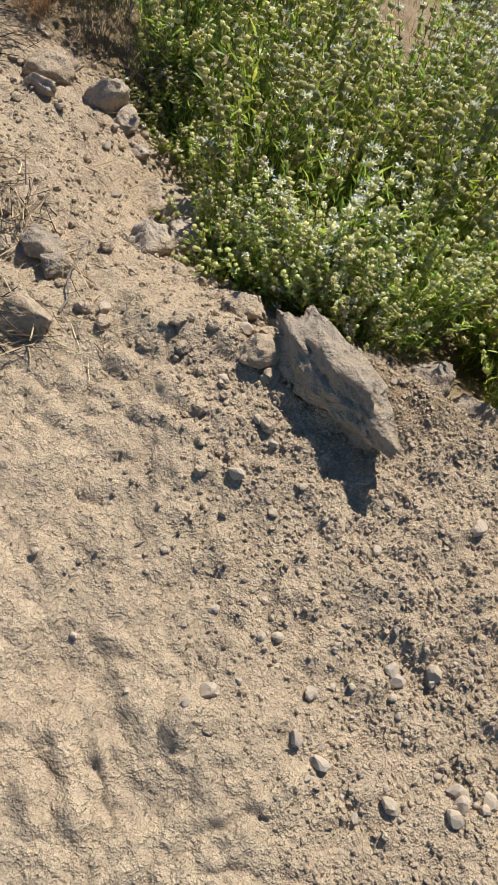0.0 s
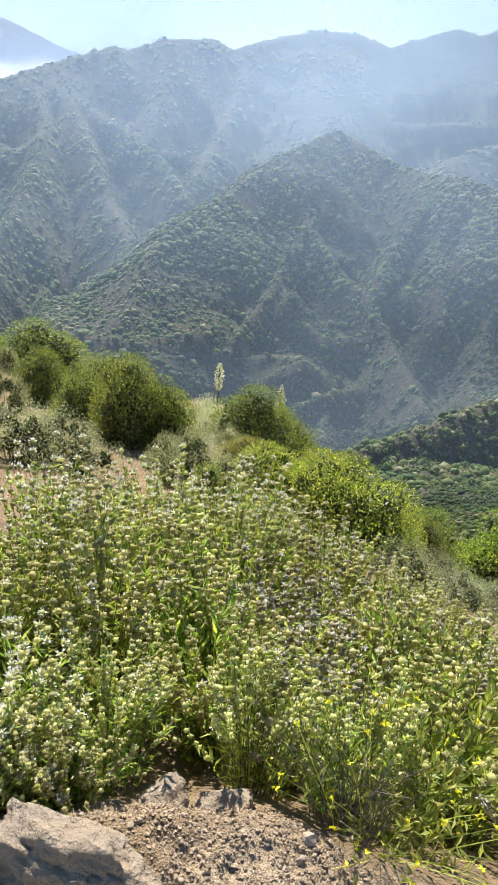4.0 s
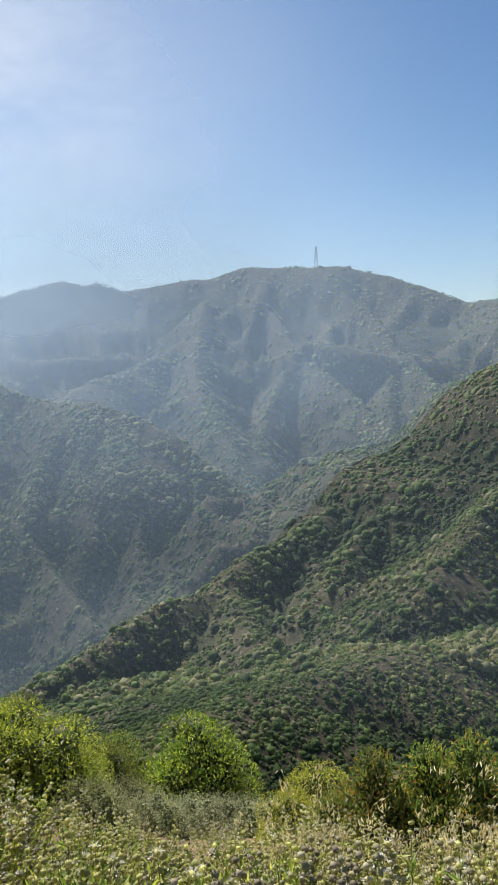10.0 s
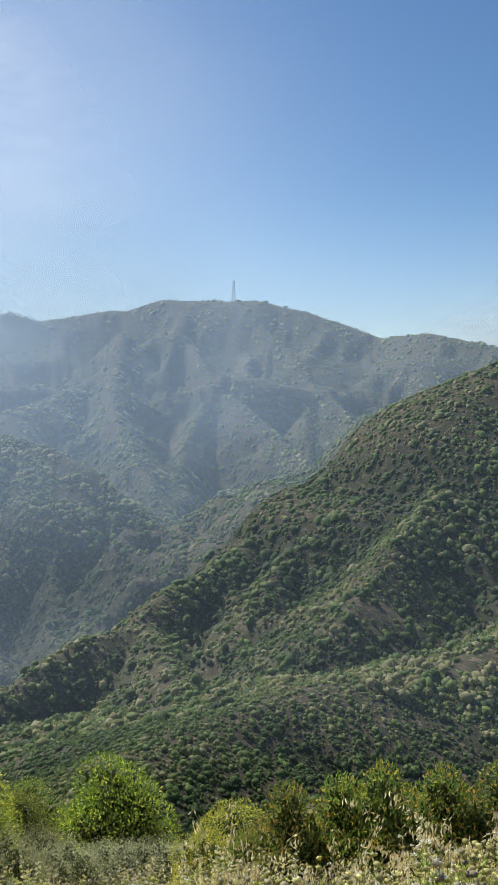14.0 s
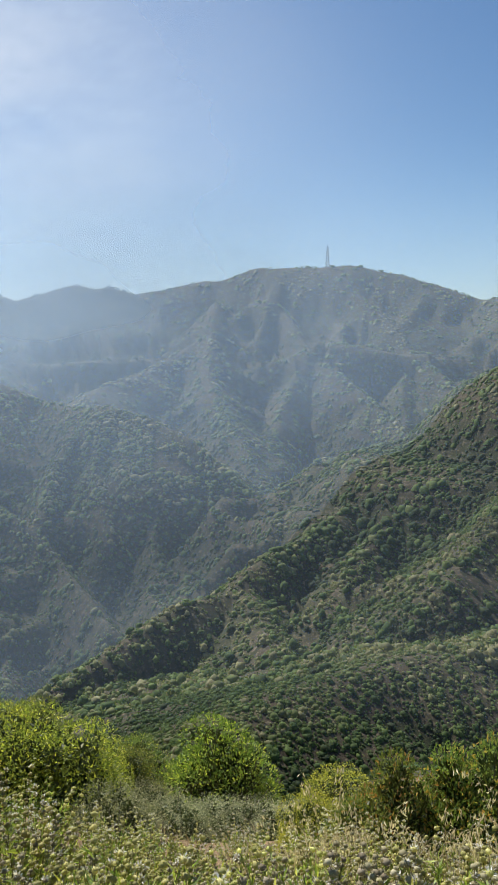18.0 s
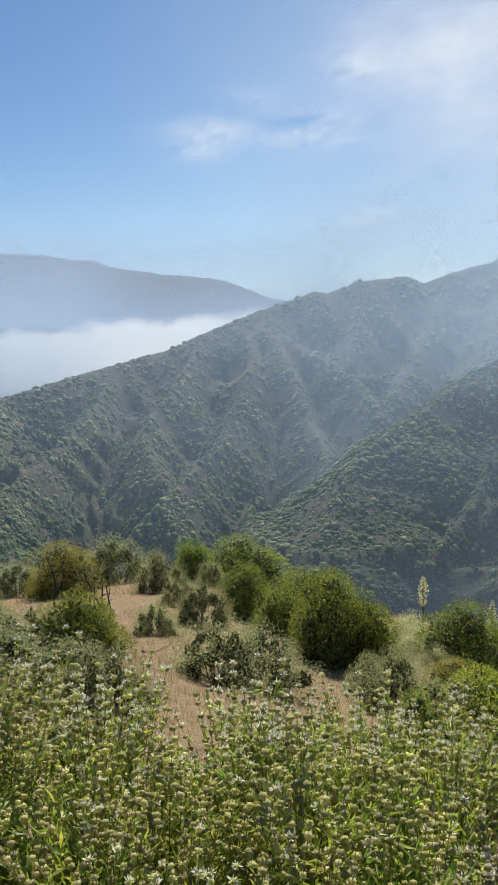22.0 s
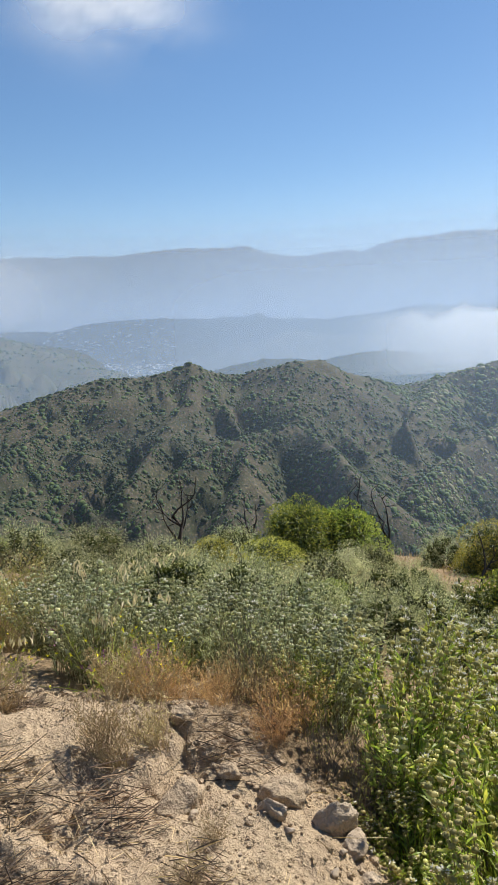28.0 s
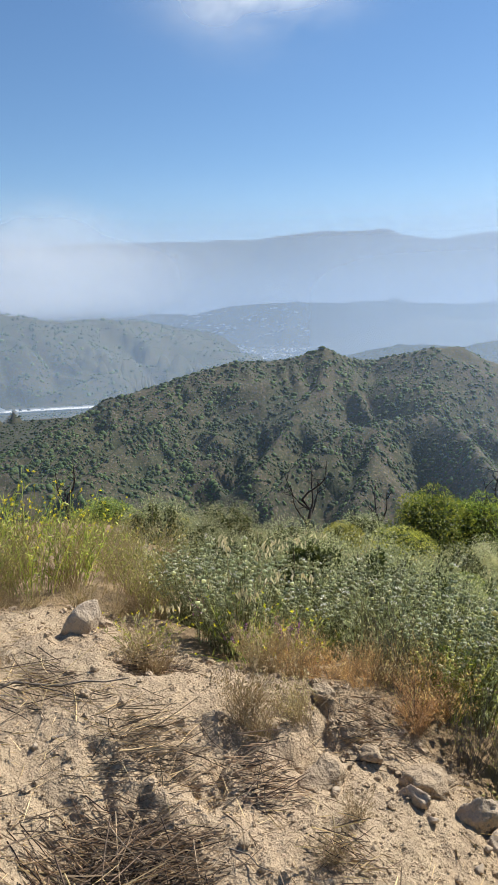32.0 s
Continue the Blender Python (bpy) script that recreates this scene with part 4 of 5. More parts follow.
rock(320, (0.25, 0.20, 0.10), -27.0, 2.05, 20, 0.01, "flat dirt-covered rock beside the sage", CLOD)
rock(322, (0.09, 0.07, 0.06), -40.2, 2.62, 30, 0.01, "brown clod on the berm's rim", CLOD)
rock(323, (0.12, 0.09, 0.08), -41.6, 2.78, 80, 0.01, "brown clod on the berm's rim", CLOD)
rock(324, (0.07, 0.06, 0.05), -29.0, 2.3, 10, 0.01, "small pale stone on the berm", ROCK_PALE)
rock(325, (0.14, 0.10, 0.09), -64.6, 3.85, 10, 0.02, "dark clod beside the split rock", CLOD)
rock(326, (0.11, 0.09, 0.08), -60.8, 3.95, 40, 0.02, "brown clod on the mound's crest", CLOD)
rock(321, (0.10, 0.08, 0.08), -44.0, 2.95, 20, 0.03, "brown clod on the berm's rim", CLOD)

stones = [rock_mesh("stone", 330 + k, (1.2, 0.95, 0.8), (STONE, STONE, STONE_GREY, STONE)[k % 4], 7, ICO2, 0.14) for k in range(8)]
rng = random.Random(5)
placed = 0
while placed < 290:
    bearing = rng.uniform(-80, 50)
    far = rng.uniform(0.35, float(dirt_edge(bearing)) + 0.08)
    if rng.random() > (0.25 + 0.75 * smooth(min(1, max(0, 1.4 - (dirt_edge(bearing) - far))))):
        continue
    x, y = polar(bearing, far)
    size = 0.009 + 0.024 * rng.random() ** 4
    ob = new("stone", stones[rng.randrange(8)])
    ob.matrix_world = pose(x, y, at(x, y) + size * 0.22, rng.uniform(-25, 25), rng.uniform(-25, 25), rng.uniform(0, 360)) @ Matrix.Scale(size * 1.1, 4)
    tagged(ob, "small dusty stone lying on loose dirt", "stone", "stones on the berm")
    placed += 1

gen = np.random.default_rng(77)
n = 70000
b = gen.uniform(-86, 60, n)
edge = dirt_edge(b) + 0.1
r = edge * np.sqrt(gen.uniform(0.04, 1, n))
keep = gen.random(n) < np.clip(0.25 + 0.75 * (r / edge) + 0.5 * lattice(r * np.sin(np.radians(b)) * 3, r * np.cos(np.radians(b)) * 3, 5), 0.12, 1)
b, r = b[keep], r[keep]
px, py = r * np.sin(np.radians(b)), r * np.cos(np.radians(b))
size = 0.0014 + 0.0058 * gen.random(len(b)) ** 6
spots = np.stack([px, py, height(px, py) + size * 0.3], -1)
tagged(new("gravel", mesh_from("gravel", *balls(spots, size, gen, 0.3, 0.8, (ICO1[0], ICO1[1][ICO1[0][ICO1[1]].mean(1)[:, 2] > -0.5])), [CLOD])), "loose gravel and crumbs of dirt on the berm", "gravel", kind="stuff")

n = 900
b = gen.uniform(-80, -12, n)
edge = dirt_edge(b)
r = edge * (1.02 - 0.55 * gen.random(n) ** 1.6)
px, py = r * np.sin(np.radians(b)), r * np.cos(np.radians(b))
size = 0.006 + 0.016 * gen.random(n) ** 3
spots = np.stack([px, py, height(px, py) + size * 0.25], -1)
tagged(new("clods", mesh_from("clods", *balls(spots, size, gen, 0.16, 0.8, ICO2), [CLOD])), "crumbled clods of dry earth along the berm's rim", "gravel", kind="stuff")

# ---- dry tufts, grass, oats and mustard by the berm ----
# brown dead stalks, darkened further to paint the shade in their hollows
THATCH = leafy("thatch", (0.03, 0.022, 0.015), (0.085, 0.06, 0.038), (0.30, 0.22, 0.14), 0.04, 0.8)
STRAW = leafy("straw", (0.22, 0.15, 0.085), (0.40, 0.29, 0.165), (0.56, 0.44, 0.27), 0.2, 0.8)
DRY_LABEL = "dry brown tuft of dead weeds on the dirt"
tuft = twiggy(401, "dry_tuft", DRY_GRASS, DRY_LABEL, "dry grass", 0.4, 0.36, 70, 0.02, 9, DRY_GRASS, 0.0017)
heap = twiggy(402, "straw_heap", THATCH, "heap of dead dark brown stalks on the berm, with shade painted in", "dry grass", 0.6, 0.30, 620, 0.03, 2, THATCH, 0.0028, 1.6)
rust = twiggy(403, "rusty_grass", RUSTY_GRASS, "rusty dry grass on the berm's rim", "dry grass", 0.42, 0.34, 70, 0.02, 6, RUSTY_GRASS, 0.001)
thin = twiggy(404, "bare_stalks", WEED, "tangle of thin grey stalks at the berm's rim", "dry weeds", 0.5, 0.58, 46, 0.016, 3, WOOD, 0.0016)
reeds = twiggy(405, "green_weeds", WEED, "yellow-green weedy stems behind the mound", "weeds", 0.7, 0.75, 90, 0.03, 6, DRY_GRASS, 0.0015)
rng = random.Random(21)
for bearing, far, s in ((-50.6, 2.72, 0.8), (-49.2, 2.62, 0.6), (-57.3, 3.2, 0.85), (-58.2, 3.32, 0.7), (-43.8, 2.0, 0.4), (-46, 2.75, 0.7), (-70, 3.3, 0.6), (-42, 2.2, 0.4)):
    stand(tuft, bearing, far, s, rng=rng, sink=0.02, lean=15)
# dark heaps under the straw piles: thatch and the painted shade beneath
for bearing, far, s in ((-62.5, 1.95, 0.6), (-60.6, 2.1, 0.5), (-64.5, 1.9, 0.6), (-57.2, 3.25, 0.45)):
    stand(heap, bearing, far, s, s * 0.5, rng=rng, sink=0.03, lean=12)
for k in range(18):
    bearing = rng.uniform(-49, -34)
    stand(rust if k % 4 else tuft, bearing, float(dirt_edge(bearing)) + rng.uniform(0.05, 0.5), rng.uniform(0.5, 0.95), rng=rng, sink=0.03, lean=18)
for k in range(7):
    bearing = rng.uniform(-72, -53)
    stand(tuft, bearing, float(dirt_edge(bearing)) + rng.uniform(0.1, 0.5), rng.uniform(0.4, 0.7), rng=rng, sink=0.03, lean=20)
for k in range(12):
    bearing = rng.uniform(-38, -24)
    stand(thin, bearing, float(dirt_edge(bearing)) + rng.uniform(0.08, 0.45), rng.uniform(0.5, 0.85), rng=rng, sink=0.03, lean=12)
for k in range(3):
    bearing = rng.uniform(20, 34)
    stand(thin, bearing, float(dirt_edge(bearing)) + rng.uniform(0.05, 0.6), rng.uniform(0.6, 0.9), rng=rng, sink=0.03, lean=14)
for k in range(20):
    bearing = rng.uniform(-73, -55)
    stand(reeds, bearing, float(dirt_edge(bearing)) + 0.3 + 1.9 * rng.random(), rng.uniform(0.6, 1.0), rng=rng, sink=0.03, lean=12)
for k in range(18):
    bearing = rng.uniform(30, 72)
    stand(rng.choice((reeds, thin)), bearing, rng.uniform(2.0, 5.6), rng.uniform(0.7, 1.0), rng=rng, sink=0.03, lean=12)
grey_sage = sage(410, 4, 0.07, 40, 0.8, GREY_LEAF, GREY_LEAF, 0.75, 0.45, "grey-green sage thicket with small pale heads")
for k in range(48):
    bearing = rng.uniform(-56, -30)
    stand(grey_sage, bearing, float(dirt_edge(bearing)) + 0.45 + 2.6 * rng.random() ** 1.2, rng.uniform(0.62, 0.92), rng=rng, sink=0.02, lean=9)
for proto in (tuft, heap, rust, thin, reeds, grey_sage):
    gone(proto)


def straw_pile(seed, bearing, far, wide, n, label, course=60, lift=0.2):
    """Long dead stalks lying over one another, most of them along one course."""
    gen = np.random.default_rng(seed)
    root = new("straw_pile")
    cx, cy = polar(bearing, far)
    mid = np.stack([cx + wide * 0.5 * gen.normal(size=n), cy + wide * 0.38 * gen.normal(size=n)], -1)
    a = np.radians(course + 34 * gen.normal(size=n))
    long = gen.uniform(0.10, 0.34, n) * min(1, wide * 3.2)
    t = np.linspace(-0.5, 0.5, 5)
    bend = 0.12 * gen.normal(size=(n, 1)) * (t ** 2)[None]
    px = mid[:, :1] + long[:, None] * (t[None] * np.cos(a)[:, None] - bend * np.sin(a)[:, None])
    py = mid[:, 1:] + long[:, None] * (t[None] * np.sin(a)[:, None] + bend * np.cos(a)[:, None])
    near = np.exp(-((mid - [cx, cy]) ** 2).sum(1) / (0.5 * wide) ** 2)
    pz = height(px.ravel(), py.ravel()).reshape(px.shape).mean(1, keepdims=True) + 0.006 + (lift * near * gen.random(n))[:, None] + long[:, None] * t[None] * 0.25 * gen.normal(size=(n, 1))
    pz = np.maximum(pz, height(px.ravel(), py.ravel()).reshape(px.shape) + 0.002)
    paths = np.stack([px, py, pz], -1) - [cx, cy, at(cx, cy)]
    thick = np.linspace(0.0019, 0.001, 5)[None] * gen.uniform(0.7, 1.4, (n, 1))
    for name, share, mat in (("dark_stalks", 0, THATCH), ("brown_stalks", 1, BROWN_STALK), ("pale_stalks", 2, STRAW)):
        pick = np.arange(n) % 3 == share
        part(name, mesh_from(name, *tubes(paths[pick], thick[pick], 4), [mat]), root)
    root.location = (cx, cy, at(cx, cy))
    return tagged(root, label, "dry straw", "dead straw on the mound")


BROWN_STALK = leafy("brown_stalk", (0.10, 0.07, 0.045), (0.23, 0.16, 0.10), (0.38, 0.28, 0.18), 0.1, 0.8)
PILE_LABEL = "pile of long dead brown stalks on the dirt mound"
for k, (bearing, far, wide, n, course) in enumerate(((-61.0, 2.0, 0.28, 560, 50), (-64.0, 1.82, 0.28, 520, 40), (-58.5, 2.5, 0.22, 160, 70), (-57.3, 3.25, 0.15, 150, 80), (-43.0, 1.97, 0.11, 60, 20),
                                                      (-39.5, 1.75, 0.10, 50, 120), (-43.5, 1.3, 0.10, 60, 10), (-49.6, 2.35, 0.16, 120, 60), (-66, 2.9, 0.25, 90, 20), (-40.5, 2.75, 0.18, 80, 30))):
    straw_pile(460 + k, bearing, far, wide, n, PILE_LABEL, course)

# dead straw lying about on the dirt
n = 2600
b = gen.uniform(-78, -30, n)
r = (dirt_edge(b) + 0.1) * (1 - 0.6 * gen.random(n))
keep = gen.random(n) < np.clip(0.35 + 0.9 * lattice(r * np.sin(np.radians(b)) * 2.2, r * np.cos(np.radians(b)) * 2.2, 19) + 0.5 * np.exp(-((b + 63) / 9) ** 2), 0.05, 1)
b, r = b[keep], r[keep]
px, py = r * np.sin(np.radians(b)), r * np.cos(np.radians(b))
base = np.stack([px, py, height(px, py) + gen.uniform(0.004, 0.018, len(b))], -1)
way = gen.normal(size=base.shape) * [1, 1, 0.12]
long = gen.uniform(0.04, 0.16, len(b))
for share, mat in ((0, STRAW), (1, BROWN_STALK)):
    pick = np.arange(len(b)) % 2 == share
    tagged(new("straw_litter", mesh_from("straw_litter", *blades(base[pick], way[pick], long[pick], 0.0032, gen, 0.08), [mat])), "dead straw scattered over the dirt mound", "straw", kind="stuff")


def mustard(seed, tall, blooms, label):
    gen = np.random.default_rng(seed)
    root = new("mustard_plant")
    n = 26
    p = stems_of(gen, n, 0.4, tall, 0.9, 5)
    part("stems", mesh_from("stems", *tubes(p, np.linspace(0.0028, 0.001, 5)[None].repeat(n, 0), 3), [GREEN_GRASS]), root)
    base = along(p, gen.uniform(0.1, 0.8, (n, 8))).reshape(-1, 3)
    part("leaves", mesh_from("leaves", *blades(base, turned(np.array([[0, 0, 0.7]]).repeat(len(base), 0), gen, 0.6), 0.05, 0.012, gen), [GREEN_GRASS]), root)
    c = np.repeat(along(p, gen.uniform(0.85, 1.0, (n, blooms))).reshape(-1, 3), 5, 0)
    w = gen.normal(size=c.shape) + [0, 0, 0.5]
    part("petals", mesh_from("petals", *blades(c, w, 0.015, 0.010, gen), [YELLOW]), root)
    return tagged(root, label, "wildflower", "mustard by the berm")


yellow = mustard(421, 0.75, 1, "thin-stemmed wild mustard with yellow flowers")
low = mustard(422, 0.4, 1, "low wild mustard with a few yellow flowers")
for bearing, far, s in ((-66, 5.0, 1.2), (-69, 5.2, 1.3), (-63, 5.3, 1.0), (-71, 5.0, 1.1), (-66, 6.2, 1.1), (-61.5, 6.0, 1.0)):
    stand(yellow, bearing, far, s, rng=rng, sink=0.02, lean=10)
for bearing, far, s in ((-49, 3.6, 0.9), (-45.5, 3.8, 0.8), (-58, 3.4, 0.6), (27, 1.45, 0.9), (31, 1.5, 0.9), (24, 1.6, 0.8), (34, 1.9, 0.9), (38, 2.6, 1.0), (29, 2.2, 0.9), (52, 4.0, 1.1), (-34, 3.6, 0.8)):
    stand(low, bearing, far, s, rng=rng, sink=0.02, lean=12)
gone(yellow), gone(low)


OAT = leafy("oat_husk", (0.36, 0.30, 0.20), (0.50, 0.43, 0.30), (0.62, 0.55, 0.41), 0.22, 0.7)


def wild_oat(seed, tall, label="tall dry wild oat with drooping pale spikelets"):
    gen = np.random.default_rng(seed)
    root = new("wild_oat")
    n = 7
    p = stems_of(gen, n, 0.3, tall, 0.9, 8)
    t = np.linspace(0, 1, 8)
    p[:, :, 2] -= tall * 0.22 * t[None] ** 4
    p[:, :, :2] *= (1 + 0.9 * t ** 3)[None, :, None]
    part("stems", mesh_from("stems", *tubes(p, np.linspace(0.002, 0.0008, 8)[None].repeat(n, 0), 3), [DRY_GRASS]), root)
    m = 26
    b0 = along(p, gen.uniform(0.7, 1.0, (n, m))).reshape(-1, 3)
    hang = b0 + gen.normal(size=b0.shape) * [0.02, 0.02, 0.008] - [0, 0, 0.02]
    part("spikelets", mesh_from("spikelets", *blades(hang, turned(np.array([[0, 0, -1.0]]).repeat(len(hang), 0), gen, 0.35), 0.044, 0.0115, gen), [OAT]), root)
    b1 = along(p, gen.uniform(0.05, 0.5, (n, 4))).reshape(-1, 3)
    part("blades", mesh_from("blades", *blades(b1, turned(np.array([[0, 0, 0.8]]).repeat(len(b1), 0), gen, 0.4), 0.22, 0.008, gen, 0.5), [DRY_GRASS]), root)
    return tagged(root, label, "wild grass", "wild oats on the slope")


oats = [wild_oat(431, 1.05), wild_oat(432, 1.2), wild_oat(433, 0.9)]
for bearing, far, s in ((41, 4.6, 1.0), (43.5, 4.9, 1.05), (45.5, 5.2, 1.0), (47.5, 4.8, 1.15), (49.5, 5.4, 1.2), (60, 4.8, 1.2), (62.5, 5.0, 1.25), (64.5, 4.6, 1.2), (66, 5.2, 1.25), (67.5, 4.7, 1.2), (53, 5.0, 0.95), (56.5, 4.9, 0.95), (38.5, 5.1, 0.9), (61.5, 5.4, 1.1), (69, 5.0, 1.2),
                        (42.5, 5.4, 1.1), (44.5, 4.4, 1.1), (46.5, 4.2, 1.1), (48.5, 4.5, 1.1), (40, 4.2, 0.95), (63.5, 4.3, 1.2), (65.3, 4.2, 1.25), (61, 4.2, 1.1), (50.5, 4.6, 1.1), (43.2, 4.0, 0.95), (54.8, 4.4, 1.0), (58, 4.6, 1.1), (58.5, 5.6, 1.0), (-50.6, 3.9, 1.05)):
    stand(rng.choice(oats), bearing, far, s, rng=rng, sink=0.02, lean=8)
for proto in oats:
    gone(proto)

# purple lupins in the rim grass
gen = np.random.default_rng(441)
root = new("purple_flower")
p = stems_of(gen, 5, 0.12, 0.3, 0.8, 4)
part("stems", mesh_from("stems", *tubes(p, np.linspace(0.002, 0.001, 4)[None].repeat(5, 0), 3), [STALK]), root)
c = along(p, gen.uniform(0.6, 1, (5, 16))).reshape(-1, 3)
part("petals", mesh_from("petals", *blades(c, gen.normal(size=c.shape), 0.014, 0.012, gen), [PURPLE]), root)
tagged(root, "small purple wildflower among rusty grass", "wildflower", "purple flowers")
for bearing, far, s in ((-52.5, 4.1, 1.0), (-49.5, 3.9, 1.1), (-46.3, 3.5, 1.1), (-53.5, 4.3, 0.9), (-50.5, 3.6, 0.8)):
    stand(root, bearing, far, s, rng=rng)
gone(root)

# dry grass over the knoll
gen = np.random.default_rng(91)
n = 42000
b, r = gen.uniform(-72, 74, n), 2.6 * (34 / 2.6) ** np.sqrt(gen.random(n))
keep = (r > dirt_edge(b) + 0.25) & (lattice(r * np.sin(np.radians(b)) / 2.2, r * np.cos(np.radians(b)) / 2.2, 8) > -0.5)
b, r = b[keep], r[keep]
px, py = r * np.sin(np.radians(b)), r * np.cos(np.radians(b))
base = np.stack([px, py, height(px, py) - 0.02], -1)
v, f = blades(base, turned(np.array([[0, 0, 1.0]]).repeat(len(b), 0), gen, 0.3), (0.09 + 0.005 * r) * gen.uniform(0.5, 1.5, len(b)), 0.004 + 0.0006 * r, gen)
tagged(new("dry_grass", mesh_from("dry_grass", v, f, [DRY_GRASS])), "thin dry grass over the knoll", "grass", kind="stuff")


# ---- burnt snags, sticks and yuccas on the knoll ----
def snag(seed, tall, bearing, far, forks, label, wide=0.45, lean=10, thick=0.075, turn=None):
    """A burnt dead shrub: crooked, forking, tapering branches."""
    gen = np.random.default_rng(seed)
    root = new("burnt_snag")
    trunk = np.array([[0, 0, -0.2], [0.04, 0.02, 0.18], [-0.02, 0.05, 0.36], [0.05, 0.0, 0.5]]) * tall
    part("trunk", mesh_from("trunk", *tubes(trunk[None], np.array([[1.3, 1.0, 0.85, 0.7]]) * thick * tall / 2, 7), [CHARRED], True), root)
    for k in range(forks):
        a = 2 * math.pi * k / forks + gen.uniform(-0.4, 0.4)
        start = trunk[1 + k % 3]
        pts, way = [start], np.array([math.cos(a) * wide * 2.0, math.sin(a) * wide * 2.0, 0.7])
        for j in range(6):
            way = way * [0.78, 0.78, 1.0] + gen.normal(size=3) * [0.24, 0.24, 0.12] + [0, 0, 0.16]
            pts.append(pts[-1] + way / np.linalg.norm(way) * tall * gen.uniform(0.08, 0.13))
        pts = np.array(pts)
        limb = part("branch", mesh_from("branch", *tubes(pts[None], np.linspace(0.6, 0.12, 7)[None] * thick * tall / 2, 6), [CHARRED], True), root)
        for j in (3, 4, 5):
            way = gen.normal(size=3) * [0.5, 0.5, 0.3] + [0, 0, 0.6]
            q = np.array([pts[j], pts[j] + way * 0.09 * tall, pts[j] + (way + gen.normal(size=3) * 0.3) * 0.17 * tall])
            part("twig", mesh_from("twig", *tubes(q[None], np.array([[0.28, 0.18, 0.08]]) * thick * tall / 2, 4), [CHARRED], True), limb)
    x, y = polar(bearing, far)
    root.matrix_world = pose(x, y, at(x, y), gen.uniform(-lean, lean), gen.uniform(-lean, lean), gen.uniform(0, 360) if turn is None else turn)
    return tagged(root, label, "dead tree", "burnt snags on the knoll")


snag(501, 3.1, -42.8, 26.9, 5, "charred black dead tree standing on the knoll", 0.3, thick=0.05)
snag(502, 2.8, -28.9, 25.2, 4, "charred bare branches above the green shrub", 0.2, thick=0.055)
snag(503, 2.6, -26.4, 25.6, 4, "charred bare branches above the green shrub", 0.2, thick=0.055)
snag(504, 1.9, -35.2, 24.5, 3, "crooked burnt branch leaning over the scrub", 0.7, 22)
snag(505, 1.6, -20.2, 14.8, 3, "burnt forked branches beside the golden shrub", 0.5, 16, 0.06)
snag(506, 1.6, -15.7, 14.8, 4, "burnt forked branches beside the golden shrub", 0.5, 16, 0.06)
snag(507, 2.0, -62.0, 25.0, 3, "small burnt snag on the far side of the knoll", 0.5, 16)
snag(508, 2.0, -37.5, 26.0, 3, "small burnt snag on the far side of the knoll", 0.5, 16)


def stick(seed, bearing, far, long, turn, label, mat=None):
    gen = np.random.default_rng(seed)
    pts = np.cumsum(np.concatenate([[[0, 0, 0]], np.array([[1, 0, 0]]).repeat(6, 0) + gen.normal(size=(6, 3)) * [0.1, 0.35, 0.12]]), 0) * long / 6
    x, y = polar(bearing, far)
    ob = new("fallen_branch", mesh_from("fallen_branch", *tubes(pts[None], np.linspace(0.012, 0.005, 7)[None] * long, 6), [mat or CHARRED], True))
    ob.matrix_world = pose(x, y, at(x, y) + 0.02 * long, 0, 0, turn)
    return tagged(ob, label, "branch", "fallen branches")


stick(511, -12.8, 12.8, 1.0, -20, "fallen charred branch on the bare path")
stick(512, -11.6, 12.6, 0.5, 80, "fallen charred branch on the bare path")
for k, (bearing, far, long, turn) in enumerate(((-38, 1.35, 0.30, 100), (-33, 1.05, 0.22, 40), (-31, 0.7, 0.16, 70), (-66, 2.6, 0.5, 120), (-70, 2.9, 0.5, 60), (-55, 2.1, 0.3, 10), (-60, 2.5, 0.4, 150), (-48, 1.75, 0.25, 30), (-40, 1.6, 0.2, 140))):
    stick(520 + k, bearing, far, long, turn, "thin dry twig lying on the dirt", WOOD)


def yucca(bearing, far, tall, label):
    gen = np.random.default_rng(int(bearing * 10) + 600)
    root = new("yucca")
    v, f = blades(np.zeros((60, 3)), gen.normal(size=(60, 3)) * [1, 1, 0.4] + [0, 0, 0.5], 0.6, 0.035, gen, 0.1)
    part("leaf_rosette", mesh_from("leaf_rosette", v, f, [GREY_LEAF]), root)
    stem = np.array([[0, 0, -0.1], [0.01, 0, 0.5], [0.0, 0.02, 0.75], [0.01, 0.01, 1.0]]) * tall
    part("stalk", mesh_from("stalk", *tubes(stem[None], np.array([[0.035, 0.03, 0.02, 0.008]]), 6), [STALK], True), root)
    n = 420
    h = gen.uniform(0.42, 1.0, n)
    a = gen.uniform(0, 2 * np.pi, n)
    out = (0.16 * np.sin(np.clip((h - 0.38) / 0.62, 0, 1) * np.pi) + 0.02) * gen.uniform(0.5, 1.1, n)
    c = np.stack([out * np.cos(a), out * np.sin(a), h * tall], -1)
    part("blossoms", mesh_from("blossoms", *blades(c, turned(np.array([[0, 0, -0.5]]).repeat(n, 0), gen, 0.5), 0.06, 0.045, gen), [PALE_BLOOM]), root)
    x, y = polar(bearing, far)
    root.matrix_world = pose(x, y, at(x, y), 0, 2, 0)
    return tagged(root, label, "yucca", "yuccas in bloom")


PALE_BLOOM = leafy("yucca_blossom", (0.36, 0.36, 0.24), (0.52, 0.51, 0.38), (0.6, 0.58, 0.45), 0.2, 0.6)
yucca(10.05, 24.0, 1.75, "blooming yucca with a tall cream flower spike")
